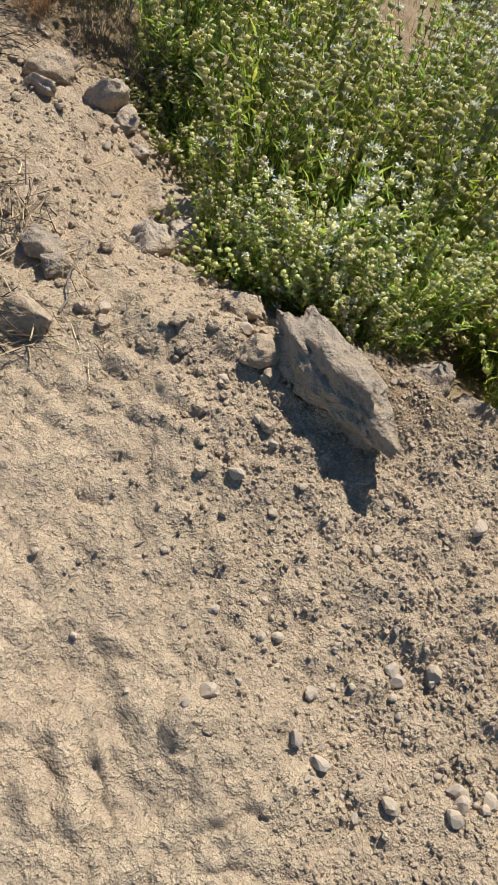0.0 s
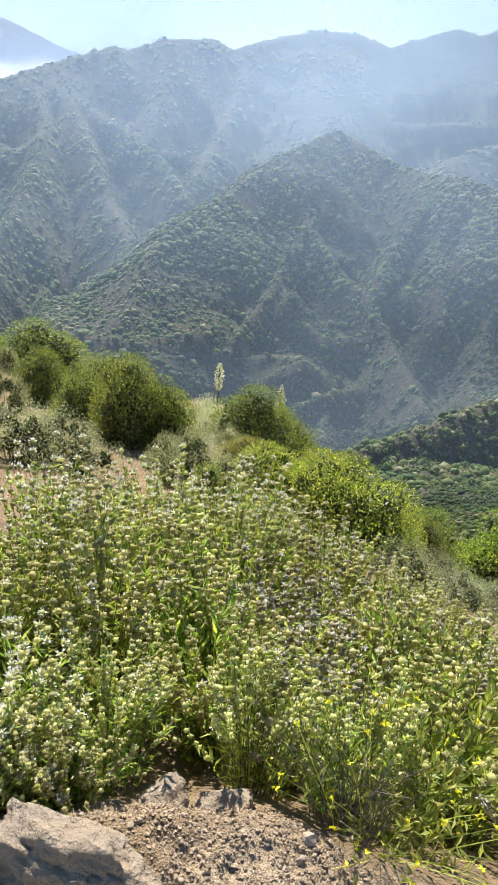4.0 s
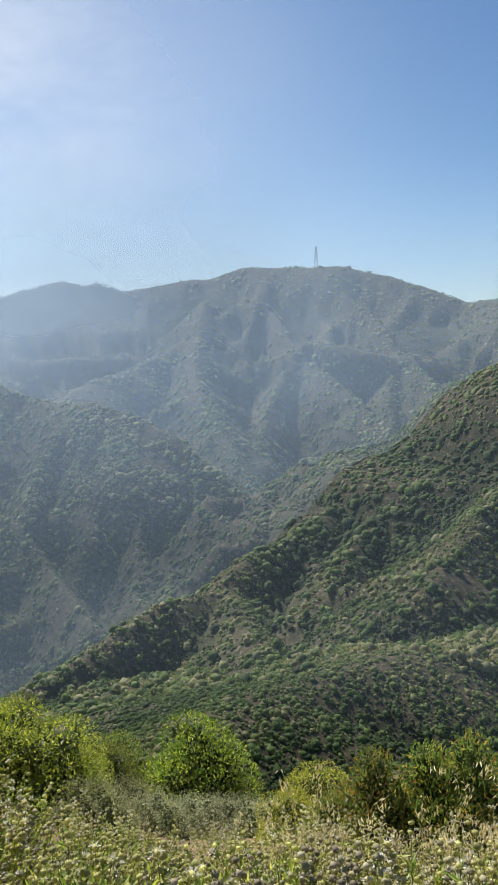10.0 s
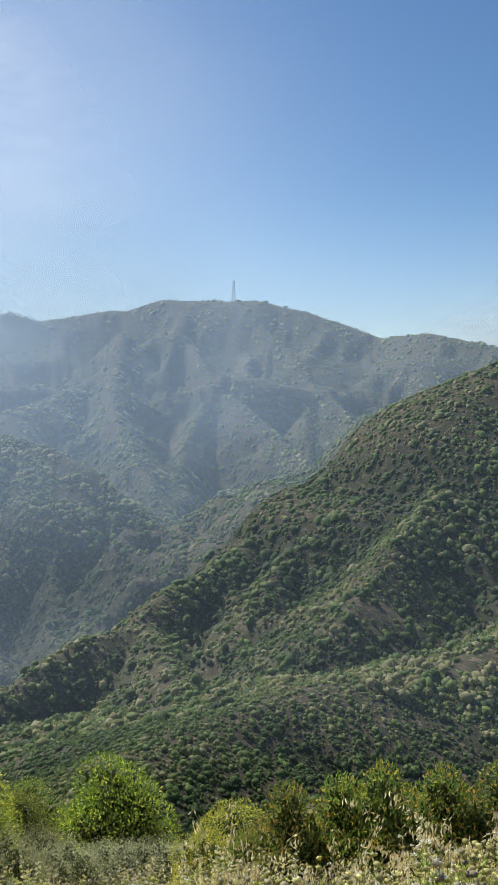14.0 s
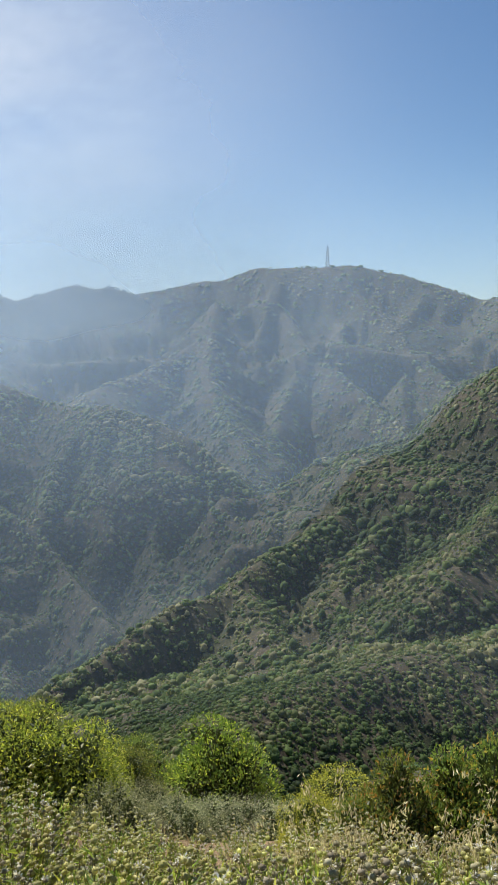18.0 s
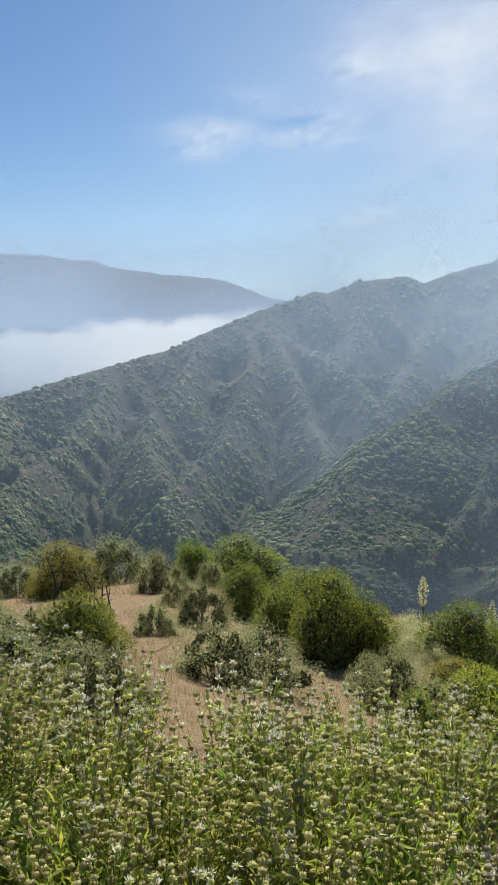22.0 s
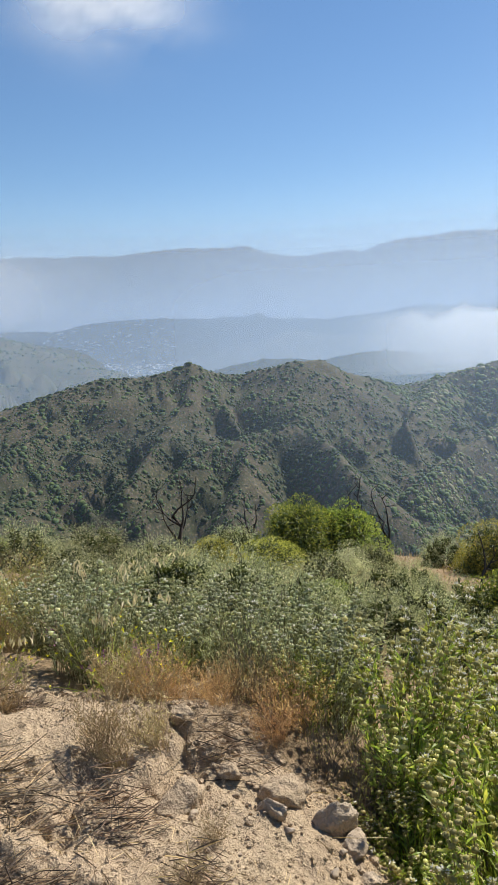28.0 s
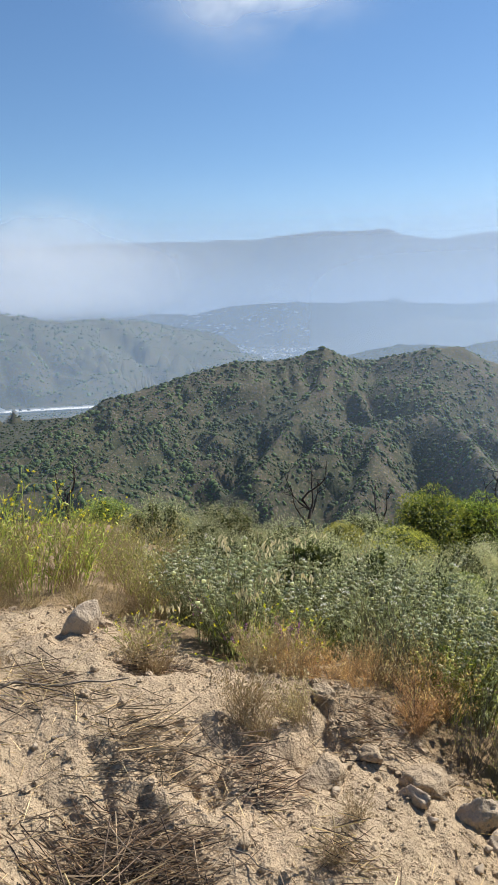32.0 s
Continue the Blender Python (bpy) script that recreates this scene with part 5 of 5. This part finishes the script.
yucca(15.25, 23.5, 2.2, "blooming yucca with a slim cream-green spike behind a shrub")

# ---- chaparral over the far slopes ----
def chaparral_stuff():
    m, tree, out = shader("chaparral")
    tone = node(tree, "ShaderNodeAttribute")
    tone.attribute_name = "tone"
    c = ramp(tree, tone.outputs["Fac"], [(0.0, (0.034, 0.045, 0.023)), (0.45, (0.06, 0.094, 0.031)), (0.72, (0.106, 0.142, 0.044)), (0.9, (0.145, 0.15, 0.07)), (1.0, (0.19, 0.18, 0.10))])
    speck = ramp(tree, noise_of(tree, 1.6, 4, 0.7), [(0.3, (0.6, 0.6, 0.6)), (0.7, (1.4, 1.4, 1.3))])
    c = mix(tree, 1.0, c, speck, "MULTIPLY")
    p = node(tree, "ShaderNodeBsdfPrincipled", Roughness=0.85)
    p.inputs["Specular IOR Level"].default_value = 0.2
    tree.links.new(c, p.inputs["Base Color"])
    t = tree.nodes.new("ShaderNodeBsdfTranslucent")
    tree.links.new(mix(tree, 1.0, c, (0.75, 0.75, 0.4), "MULTIPLY"), t.inputs["Color"])
    s = tree.nodes.new("ShaderNodeAddShader")
    tree.links.new(p.outputs[0], s.inputs[0])
    tree.links.new(t.outputs[0], s.inputs[1])
    tree.links.new(s.outputs[0], out.inputs["Surface"])
    return m


SCRUB = chaparral_stuff()
UPX, UPY = np.gradient(np.stack([GX, GY, GZ], -1), axis=0), np.gradient(np.stack([GX, GY, GZ], -1), axis=1)
FACING = np.cross(UPY, UPX)
FACING /= np.linalg.norm(FACING, axis=2, keepdims=True) + 1e-12
FACING *= np.sign(FACING[..., 2:3])
DOME = (ICO1[0], ICO1[1][ICO1[0][ICO1[1]].mean(1)[:, 2] > -0.5])
# slopes that face the berm: a place is planted where nothing nearer rises above it
rise = (GZ - 1.6 + 5 + 0.004 * FF) / FF
before = np.maximum.accumulate(np.where(FF > 40, (GZ - 1.6) / FF, -9), axis=0)
open_slope = rise >= np.vstack([np.full((1, nb), -9), before[:-1]])


def scrub_zone(name, near, far, n, low, high, leaves, seed, label, left=-76, right=73, flat=0.85, bald=-1.3, lobes=1, mean=0.5, spread=0.27, usual=0.24):
    """Bushes strewn over a stretch of the slopes, each a cluster of uneven domes, some with loose sprays of leaves."""
    gen = np.random.default_rng(seed)
    b = gen.uniform(left, right, n)
    r = near * (far / near) ** gen.random(n)
    i = np.clip(np.searchsorted(fars, r) - 1, 0, nr - 1)
    j = np.clip(np.searchsorted(bearings, b) - 1, 0, nb - 1)
    x, y = r * np.sin(np.radians(b)), r * np.cos(np.radians(b))
    bulge = BULGE[i, j]
    thick = 0.55 * rough(x, y, 38, 3, 14) + 0.8 * rough(x, y, 7, 2, 19) - 0.08 * bulge
    dry = smooth(np.clip((-20 - b) / 10, 0, 1)) * (r < 1200)
    keep = open_slope[i, j] & (thick > bald)
    b, r, x, y, bulge, dry, face = b[keep], r[keep], x[keep], y[keep], bulge[keep], dry[keep], FACING[i, j][keep]
    z = height(x, y)
    size = np.clip(low + (high - low) * usual * np.exp(0.95 * gen.normal(size=len(x))), 0.6 * low, 1.25 * high) * (1 - 0.2 * dry)
    c = np.stack([x, y, z + size * 0.25], -1)
    # the bulge term: drier growth on crests plus painted shading, gullies darker
    tone = np.clip(mean + spread * gen.normal(size=len(x)) + 0.25 * rough(x, y, 30, 3, 24) + 0.14 * bulge * (1 - 0.6 * dry) - 0.3 * dry, 0, 1)
    cc, ss, tt = c, size * (0.7 if leaves else 0.85), tone
    if lobes > 1:
        cc, ss, tt = np.repeat(c, lobes, 0), np.repeat(size, lobes), np.repeat(tone, lobes)
        cc = cc + ss[:, None] * gen.normal(size=cc.shape) * [0.42, 0.42, 0.16]
        ss = ss * gen.uniform(0.4, 0.75, len(ss))
        tt = np.clip(tt + 0.07 * gen.normal(size=len(tt)), 0, 1)
    v, f = balls(cc, ss, gen, 0.24, 1.0, DOME)
    # each mound lies on its slope: pressed flat along the slope's own normal
    rel, up = v.reshape(len(cc), -1, 3) - cc[:, None], np.repeat(face, lobes, 0)[:, None]
    v = (cc[:, None] + rel - (1 - flat) * (rel * up).sum(-1, keepdims=True) * up).reshape(-1, 3)
    pieces, tones = [(v, f)], [np.repeat(tt, 12)]
    if leaves:
        base = np.repeat(c, leaves, 0)
        d = gen.normal(size=base.shape)
        d[:, 2] = np.abs(d[:, 2]) * 0.9
        d /= np.linalg.norm(d, axis=1, keepdims=True)
        s = np.repeat(size, leaves)
        v2, f2 = blades(base + d * s[:, None] * [0.75, 0.75, 0.6], turned(d, gen, 0.7), s * 0.34, s * 0.2, gen)
        pieces.append((v2, np.concatenate([f2[:, [0, 1, 2]], f2[:, [0, 2, 3]]])))
        tones.append(np.repeat(np.repeat(tone, leaves) + 0.15 * gen.normal(size=len(base)), 4))
    v, f = gather(pieces)
    me = mesh_from(name, v, f, [SCRUB], True)
    me.attributes.new("tone", "FLOAT", "POINT").data.foreach_set("value", np.clip(np.concatenate(tones), 0, 1).astype(np.float32))
    return tagged(new(name, me), label, "chaparral", kind="stuff")


scrub_zone("low_chaparral", 60, 118, 15000, 0.2, 0.65, 9, 709, "low grey-green chaparral below the berm", 25, 73, 0.7, -1.5, 1, 0.36, 0.18)
scrub_zone("near_chaparral", 112, 235, 30000, 0.4, 1.45, 13, 701, "dense green chaparral on the near flank", flat=0.85, bald=-0.75, lobes=2, mean=0.54, spread=0.27)
scrub_zone("flank_chaparral", 210, 380, 44000, 0.45, 1.7, 0, 702, "green chaparral on the canyon slopes", flat=0.55, bald=-0.6, spread=0.2)
scrub_zone("spur_chaparral", 330, 520, 56000, 0.55, 1.9, 0, 703, "dusty chaparral on the spurs", flat=0.42, bald=-0.6, spread=0.18)
scrub_zone("mountain_chaparral", 460, 800, 46000, 0.7, 2.4, 0, 704, "hazy chaparral on the mountain", flat=0.36, bald=-0.6, spread=0.18)
scrub_zone("low_scrub", 190, 520, 30000, 0.3, 0.9, 0, 708, "low dry scrub between the bushes on the slopes", flat=0.45, bald=-9, mean=0.5, spread=0.18)
scrub_zone("valley_scrub", 520, 1250, 9000, 1.2, 3.5, 0, 711, "dark brush on the valley floor", -76, -40, 0.6, -1.0, mean=0.3)
scrub_zone("valley_trees", 1250, 3200, 20000, 1.5, 4, 0, 705, "distant trees on the valley's hills", -76, -20, mean=0.3)


# ---- mast on the mountain ----
def mast(bearing, far, tall):
    root = new("lattice_mast")
    x, y = polar(bearing, far)
    z = at(x, y) - 1.0
    wide = lambda t: 1.7 * (1 - t) + 0.6 * t
    corner = lambda k, t: np.array([(-1, 1, 1, -1)[k] * wide(t), (-1, -1, 1, 1)[k] * wide(t), t * tall])
    for k in range(4):
        part("leg", mesh_from("leg", *tubes(np.array([[corner(k, 0), corner(k, 0.5), corner(k, 1)]]), np.full((1, 3), 0.13), 5), [STEEL]), root)
    for n in range(7):
        a, b = n / 7, (n + 1) / 7
        for k in range(4):
            part("brace", mesh_from("brace", *tubes(np.array([[corner(k, a), corner((k + 1) % 4, b)]]), np.full((1, 2), 0.07), 4), [STEEL]), root)
            part("rung", mesh_from("rung", *tubes(np.array([[corner(k, b), corner((k + 1) % 4, b)]]), np.full((1, 2), 0.07), 4), [STEEL]), root)
    part("antenna", mesh_from("antenna", *tubes(np.array([[[0, 0, tall], [0, 0, tall * 1.16]]]), np.full((1, 2), 0.14), 5), [STEEL]), root)
    for h, a in ((0.62, 0), (0.68, 2), (0.8, 4)):
        v, f = ICO2
        part("dish", mesh_from("dish", v * [0.6, 0.6, 0.8] + [1.0 * math.cos(a), 1.0 * math.sin(a), h * tall], f, [CONCRETE], True), root)
    root.matrix_world = pose(x, y, z, 0, 0, 30)
    return tagged(root, "steel lattice mast on the mountain's crest", "radio mast")


mast(45.0, 739, 20.5)

# ---- highway and town in the valley ----
def strip(name, mat, left, right, far, rise, deep, thick, label="", parent=None):
    """A level band along bearings: its top, its wall towards the viewer, its depth."""
    bs = np.radians(np.linspace(left, right, 24))
    rows = [(far, rise), (far + deep, rise), (far + deep, rise - thick), (far, rise - thick)]
    v = np.stack([np.stack([r * np.sin(bs), r * np.cos(bs), np.full(24, z)], -1) for r, z in rows], 1).reshape(-1, 3)
    idx = np.arange(96).reshape(24, 4)
    f = np.stack([idx[:-1], np.roll(idx, -1, 1)[:-1], np.roll(idx, -1, 1)[1:], idx[1:]], -1).reshape(-1, 4)
    return part(name, mesh_from(name, v, f, [mat]), parent, label)


highway = tagged(new("highway"), "pale concrete highway crossing the valley", "road", kind="structure")
strip("deck", CONCRETE, -80, -59.5, 1150, -124.5, 30, 1.5, parent=highway)
strip("barrier", CONCRETE, -80, -59.5, 1148, -123.9, 1.2, 2.4, "white concrete wall", highway)
strip("barrier", CONCRETE, -80, -59.5, 1181, -123.2, 1.2, 2.0, "white concrete wall", highway)
PAINTS = [grainy("white_paint", (0.7, 0.7, 0.7), (0.8, 0.8, 0.8), 1, 0.4), grainy("dark_paint", (0.06, 0.06, 0.07), (0.1, 0.1, 0.11), 1, 0.4)]


def vehicle(name, long, tall, bearing, paint, label):
    root = new(name)
    for piece, size, place, mat in (("body", (long, 2.2, tall * 0.6), (0, 0, tall * 0.45), paint), ("cabin", (long * 0.55, 2.0, tall * 0.45), (-long * 0.08, 0, tall * 0.85), paint)):
        bm = bmesh.new()
        bmesh.ops.create_cube(bm, size=1, matrix=Matrix.Translation(place) @ Matrix.Diagonal((*size, 1)))
        bmesh.ops.bevel(bm, geom=bm.edges[:], offset=0.2, segments=2, affect="EDGES")
        me = bpy.data.meshes.new(piece)
        bm.to_mesh(me)
        bm.free()
        me.materials.append(mat)
        part(piece, me, root)
    for dx in (-0.33, 0.33):
        for dy in (-1.0, 1.0):
            v, f = tubes(np.array([[[dx * long, dy - 0.12, 0.4], [dx * long, dy + 0.12, 0.4]]]), np.full((1, 2), 0.4), 10)
            part("wheel", mesh_from("wheel", v, f, [ASPHALT], True), root)
    x, y = polar(bearing, 1162)
    root.matrix_world = pose(x, y, -124.5, 0, 0, -bearing)
    return tagged(root, label, "vehicle", "traffic on the highway")


vehicle("truck", 12, 6.5, -66.4, PAINTS[0], "white truck on the far highway")
vehicle("car", 5, 3.6, -65.0, PAINTS[1], "dark car on the far highway")
vehicle("car", 5, 3.6, -63.4, PAINTS[0], "white car on the far highway")
vehicle("car", 5, 3.6, -64.4, PAINTS[1], "dark car on the far highway")

gen = np.random.default_rng(81)
vs, fs = [], []
cube = np.array([[x, y, z] for x in (-0.5, 0.5) for y in (-0.5, 0.5) for z in (0, 1)])
cube_f = np.array([[0, 1, 3, 2], [4, 6, 7, 5], [0, 4, 5, 1], [2, 3, 7, 6], [0, 2, 6, 4], [1, 5, 7, 3]])
n = 0
while n < 260:
    b, r = gen.uniform(-52.5, -41), 2300 * (3400 / 2300) ** gen.random()
    if r < 2400 and b > -46:
        continue
    x, y = polar(b, r)
    z = at(x, y)
    a, s = gen.uniform(0, 3.14), gen.uniform(7, 15, 3) * [1.5, 1, 0.45]
    q = cube * s
    vs.append(np.stack([q[:, 0] * math.cos(a) - q[:, 1] * math.sin(a) + x, q[:, 0] * math.sin(a) + q[:, 1] * math.cos(a) + y, q[:, 2] + z], -1))
    fs.append(cube_f + 8 * n)
    n += 1
tagged(new("town", mesh_from("town", np.concatenate(vs), np.concatenate(fs), [CONCRETE])), "pale roofs of a distant town in haze", "town", kind="stuff")


# ---- mist: haze painted by thin tinted sheets under sun and sky, a fog bank, and clouds ----
def vapour(name, colour):
    m, tree, out = shader(name)
    a = node(tree, "ShaderNodeAttribute")
    a.attribute_name = "dense"
    d = node(tree, "ShaderNodeBsdfDiffuse", Color=(*colour, 1))
    t = node(tree, "ShaderNodeBsdfTranslucent", Color=(*colour, 1))
    both = node(tree, "ShaderNodeMixShader", Fac=0.5)
    tree.links.new(d.outputs[0], both.inputs[1])
    tree.links.new(t.outputs[0], both.inputs[2])
    clear = tree.nodes.new("ShaderNodeBsdfTransparent")
    s = tree.nodes.new("ShaderNodeMixShader")
    tree.links.new(a.outputs["Fac"], s.inputs["Fac"])
    tree.links.new(clear.outputs[0], s.inputs[1])
    tree.links.new(both.outputs[0], s.inputs[2])
    tree.links.new(s.outputs[0], out.inputs["Surface"])
    return m


# blue tints that paint the light scattered in hazy air
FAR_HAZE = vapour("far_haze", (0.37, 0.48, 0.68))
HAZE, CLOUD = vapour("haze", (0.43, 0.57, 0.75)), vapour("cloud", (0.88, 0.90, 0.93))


def veil(name, mat, far, low, high, dense, label, left=-95, right=95, step_b=1.0, step_e=0.8, dome=False, lean=0.8, level=0.0):
    """A curved sheet that leans in over the viewer's hill, between two angles of height; dense gives its cover from bearing
    and height, far and level (numbers or functions of the bearing) where it stands."""
    bs, es = np.arange(left, right + step_b, step_b), np.arange(low, high + step_e, step_e)
    B, E = np.meshgrid(bs, es)
    rad, tilt = np.radians(B), np.tan(np.radians(E))
    if dome:
        flat, z = far * np.cos(np.radians(E)), 1.6 + far * np.sin(np.radians(E))
    else:
        base = far(B) if callable(far) else far
        foot = np.tan(np.radians(level(B) if callable(level) else level))
        flat = base * (1 + lean * foot) / (1 + lean * tilt)
        z = 1.6 + flat * tilt
    v = np.stack([flat * np.sin(rad), flat * np.cos(rad), z], -1).reshape(-1, 3)
    idx = np.arange(B.size).reshape(B.shape)
    f = np.stack([idx[:-1, :-1], idx[1:, :-1], idx[1:, 1:], idx[:-1, 1:]], -1).reshape(-1, 4)
    me = mesh_from(name, v, f, [mat], True)
    me.attributes.new("dense", "FLOAT", "POINT").data.foreach_set("value", np.clip(dense(B, E), 0, 1).ravel().astype(np.float32))
    return tagged(new(name, me), label, "mist", kind="structure")


def fade(x, a, b):
    return smooth(np.clip((x - a) / (b - a), 0, 1))


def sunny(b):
    """Haze cover by bearing: thicker below the sun, painting its glow, thinner to the side."""
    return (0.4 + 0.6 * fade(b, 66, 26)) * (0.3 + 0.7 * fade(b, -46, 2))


def eased(b, xs, ys):
    """A soft line through marks, with no kinks."""
    return sum(w * np.interp(b + d, xs, ys) for d, w in zip(range(-8, 9, 2), (1, 2, 3, 4, 5, 4, 3, 2, 1))) / 25


# the first sheet stands behind the knoll and the near flank, the second behind the steep spur
def first_far(b):
    return eased(b, [-95, 8, 16, 28, 38.5, 45.7, 52.8, 62.5, 66, 80], [150, 150, 165, 190, 232, 272, 312, 350, 362, 385])


def first_level(b):
    return eased(b, [-95, 8, 16, 28, 38.5, 45.7, 52.8, 59.6, 66, 80], [-16, -19, -24, -22, -17, -13.3, -7.3, -1, 2.4, 5])


def second_far(b):
    return eased(b, [-4, 0.5, 6.7, 10.3, 18.3, 24.5, 31.5, 34.5, 41.4, 50, 66, 80], [325, 340, 384, 412, 462, 440, 412, 390, 338, 350, 405, 425])


def second_level(b):
    return eased(b, [0.5, 6.7, 10.3, 18.3, 28, 34.5, 41.4, 50, 66], [-13, -7.5, -5, -1.3, -4, -6.9, -14.5, -10, 2.4])


# cover rises with height, painting the deeper haze on farther slopes
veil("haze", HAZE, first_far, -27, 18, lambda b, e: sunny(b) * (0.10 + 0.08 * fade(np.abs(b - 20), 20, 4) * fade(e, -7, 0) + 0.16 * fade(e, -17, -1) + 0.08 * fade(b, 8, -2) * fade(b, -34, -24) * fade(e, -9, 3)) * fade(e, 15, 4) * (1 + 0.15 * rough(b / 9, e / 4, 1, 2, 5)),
     "thin blue sheet painting the haze that fills the canyon", level=first_level)
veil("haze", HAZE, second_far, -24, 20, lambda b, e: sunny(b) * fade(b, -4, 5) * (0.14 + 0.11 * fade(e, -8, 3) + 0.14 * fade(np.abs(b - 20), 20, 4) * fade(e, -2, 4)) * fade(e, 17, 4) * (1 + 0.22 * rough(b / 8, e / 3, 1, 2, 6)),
     "blue sheet painting haze below the mountain's crest", -60, 95, level=second_level)
# added near sheet: paints glare that lifts the darks of the flank behind
veil("haze", HAZE, 46, -34, 16, lambda b, e: 0.05 * fade(e, -31, -22) * fade(e, 14, 2) * fade(b, 8, 22), "faint added sheet over the gully, painting haze and glare", -20, 95, level=-22)
veil("haze", HAZE, 1020, -10, 14, lambda b, e: 0.36 * fade(e, 12, 3) * fade(b, -10, -20), "pale sheet painting haze over the valley", -95, -10, level=-5)
veil("haze", FAR_HAZE, 2250, -5, 12, lambda b, e: (0.34 + 0.2 * fade(b, -46, -36)) * fade(e, 10, 2) * fade(b, -8, -18), "pale sheet painting haze over the far hills", -95, -8, level=0, lean=0.5)
veil("haze", FAR_HAZE, 3250, -3, 18, lambda b, e: (0.42 + 0.40 * fade(e, 4.8, 1.2) - 0.45 * fade(e, 6.0, 9.0) - 0.4 * fade(e, 9.5, 15)) * fade(b, 10, 2), "milky sheet painting haze before the far range", -95, 95, level=3, lean=0.5)
veil("fog_bank", CLOUD, 1900, -5.5, 5, lambda b, e: fade(b, -30, -20) * fade(b, 2, -6) * fade(e + 0.5 * rough(b / 2.5, e / 2, 1, 3, 9) - 0.05 * (b + 25), 1.25, 0.2) * fade(e, -5.4, -2.5) * 0.84,
     "white fog bank lying in the valley", -40, 10, 0.4, 0.25)
veil("fog_bank", CLOUD, 3050, -2, 14, lambda b, e: 0.68 * fade(b, -50, -64) * fade(e + 1.2 * rough(b / 6, e / 5, 1, 3, 12), 9.0, 4.5) * fade(e, -0.8, 1.2) + 0.35 * fade(b, -45, -58) * fade(e, 7, 4.5) * fade(e, 0, 2), "pale fog bank over the far hills", -95, -42, 0.4, 0.3)


def cloud_cover(b, e):
    tear = rough(b / 7, e / 3.2, 1, 5, 33, 0.6)
    wisp = rough(b / 3 + 0.8 * tear, e / 1.1, 1, 4, 37, 0.6)
    def puff(b0, e0, wb, we):
        return np.exp(-(((b - b0) / wb) ** 2 + ((e - e0) / we) ** 2))
    c = sum(a * puff(*where) * (0.6 + 0.8 * wisp) for a, where in ((0.55, (-5.4, 14.4, 3.2, 1.3)), (0.5, (2.4, 14.6, 3.4, 1.1)), (0.4, (6, 18.6, 2.6, 1.2)), (0.35, (6.5, 8.2, 3, 0.9)), (0.3, (-2, 17, 2, 0.8))))
    c = c + 0.35 * puff(12.5, 19, 6, 4) * (0.8 + 0.4 * tear) + 0.16 * puff(0, 20, 12, 10)
    c = c + 0.5 * puff(16, 16, 14, 13) * (0.9 + 0.25 * tear) + 1.5 * puff(-46, 23.4, 5.5, 3.0) * (0.8 + 0.6 * tear) + 0.8 * puff(66, 3.8, 5, 2.2) * (0.9 + 0.4 * wisp)
    c = c + 0.2 * puff(28, 22, 14, 10) * (0.9 + 0.2 * tear) + 0.15 * puff(10, 8, 30, 8) + 0.29 * puff(34, 14, 18, 14)
    # the fade by height paints pale haze near the horizon under the clouds
    return np.clip(0.62 * c + 0.14 * fade(e, 12, 1), 0, 0.7) * fade(e, -2, 1)


veil("cloud", CLOUD, 4800, -3, 48, cloud_cover, "torn white clouds and painted horizon haze in a blue sky", -90, 90, 0.5, 0.4, True)
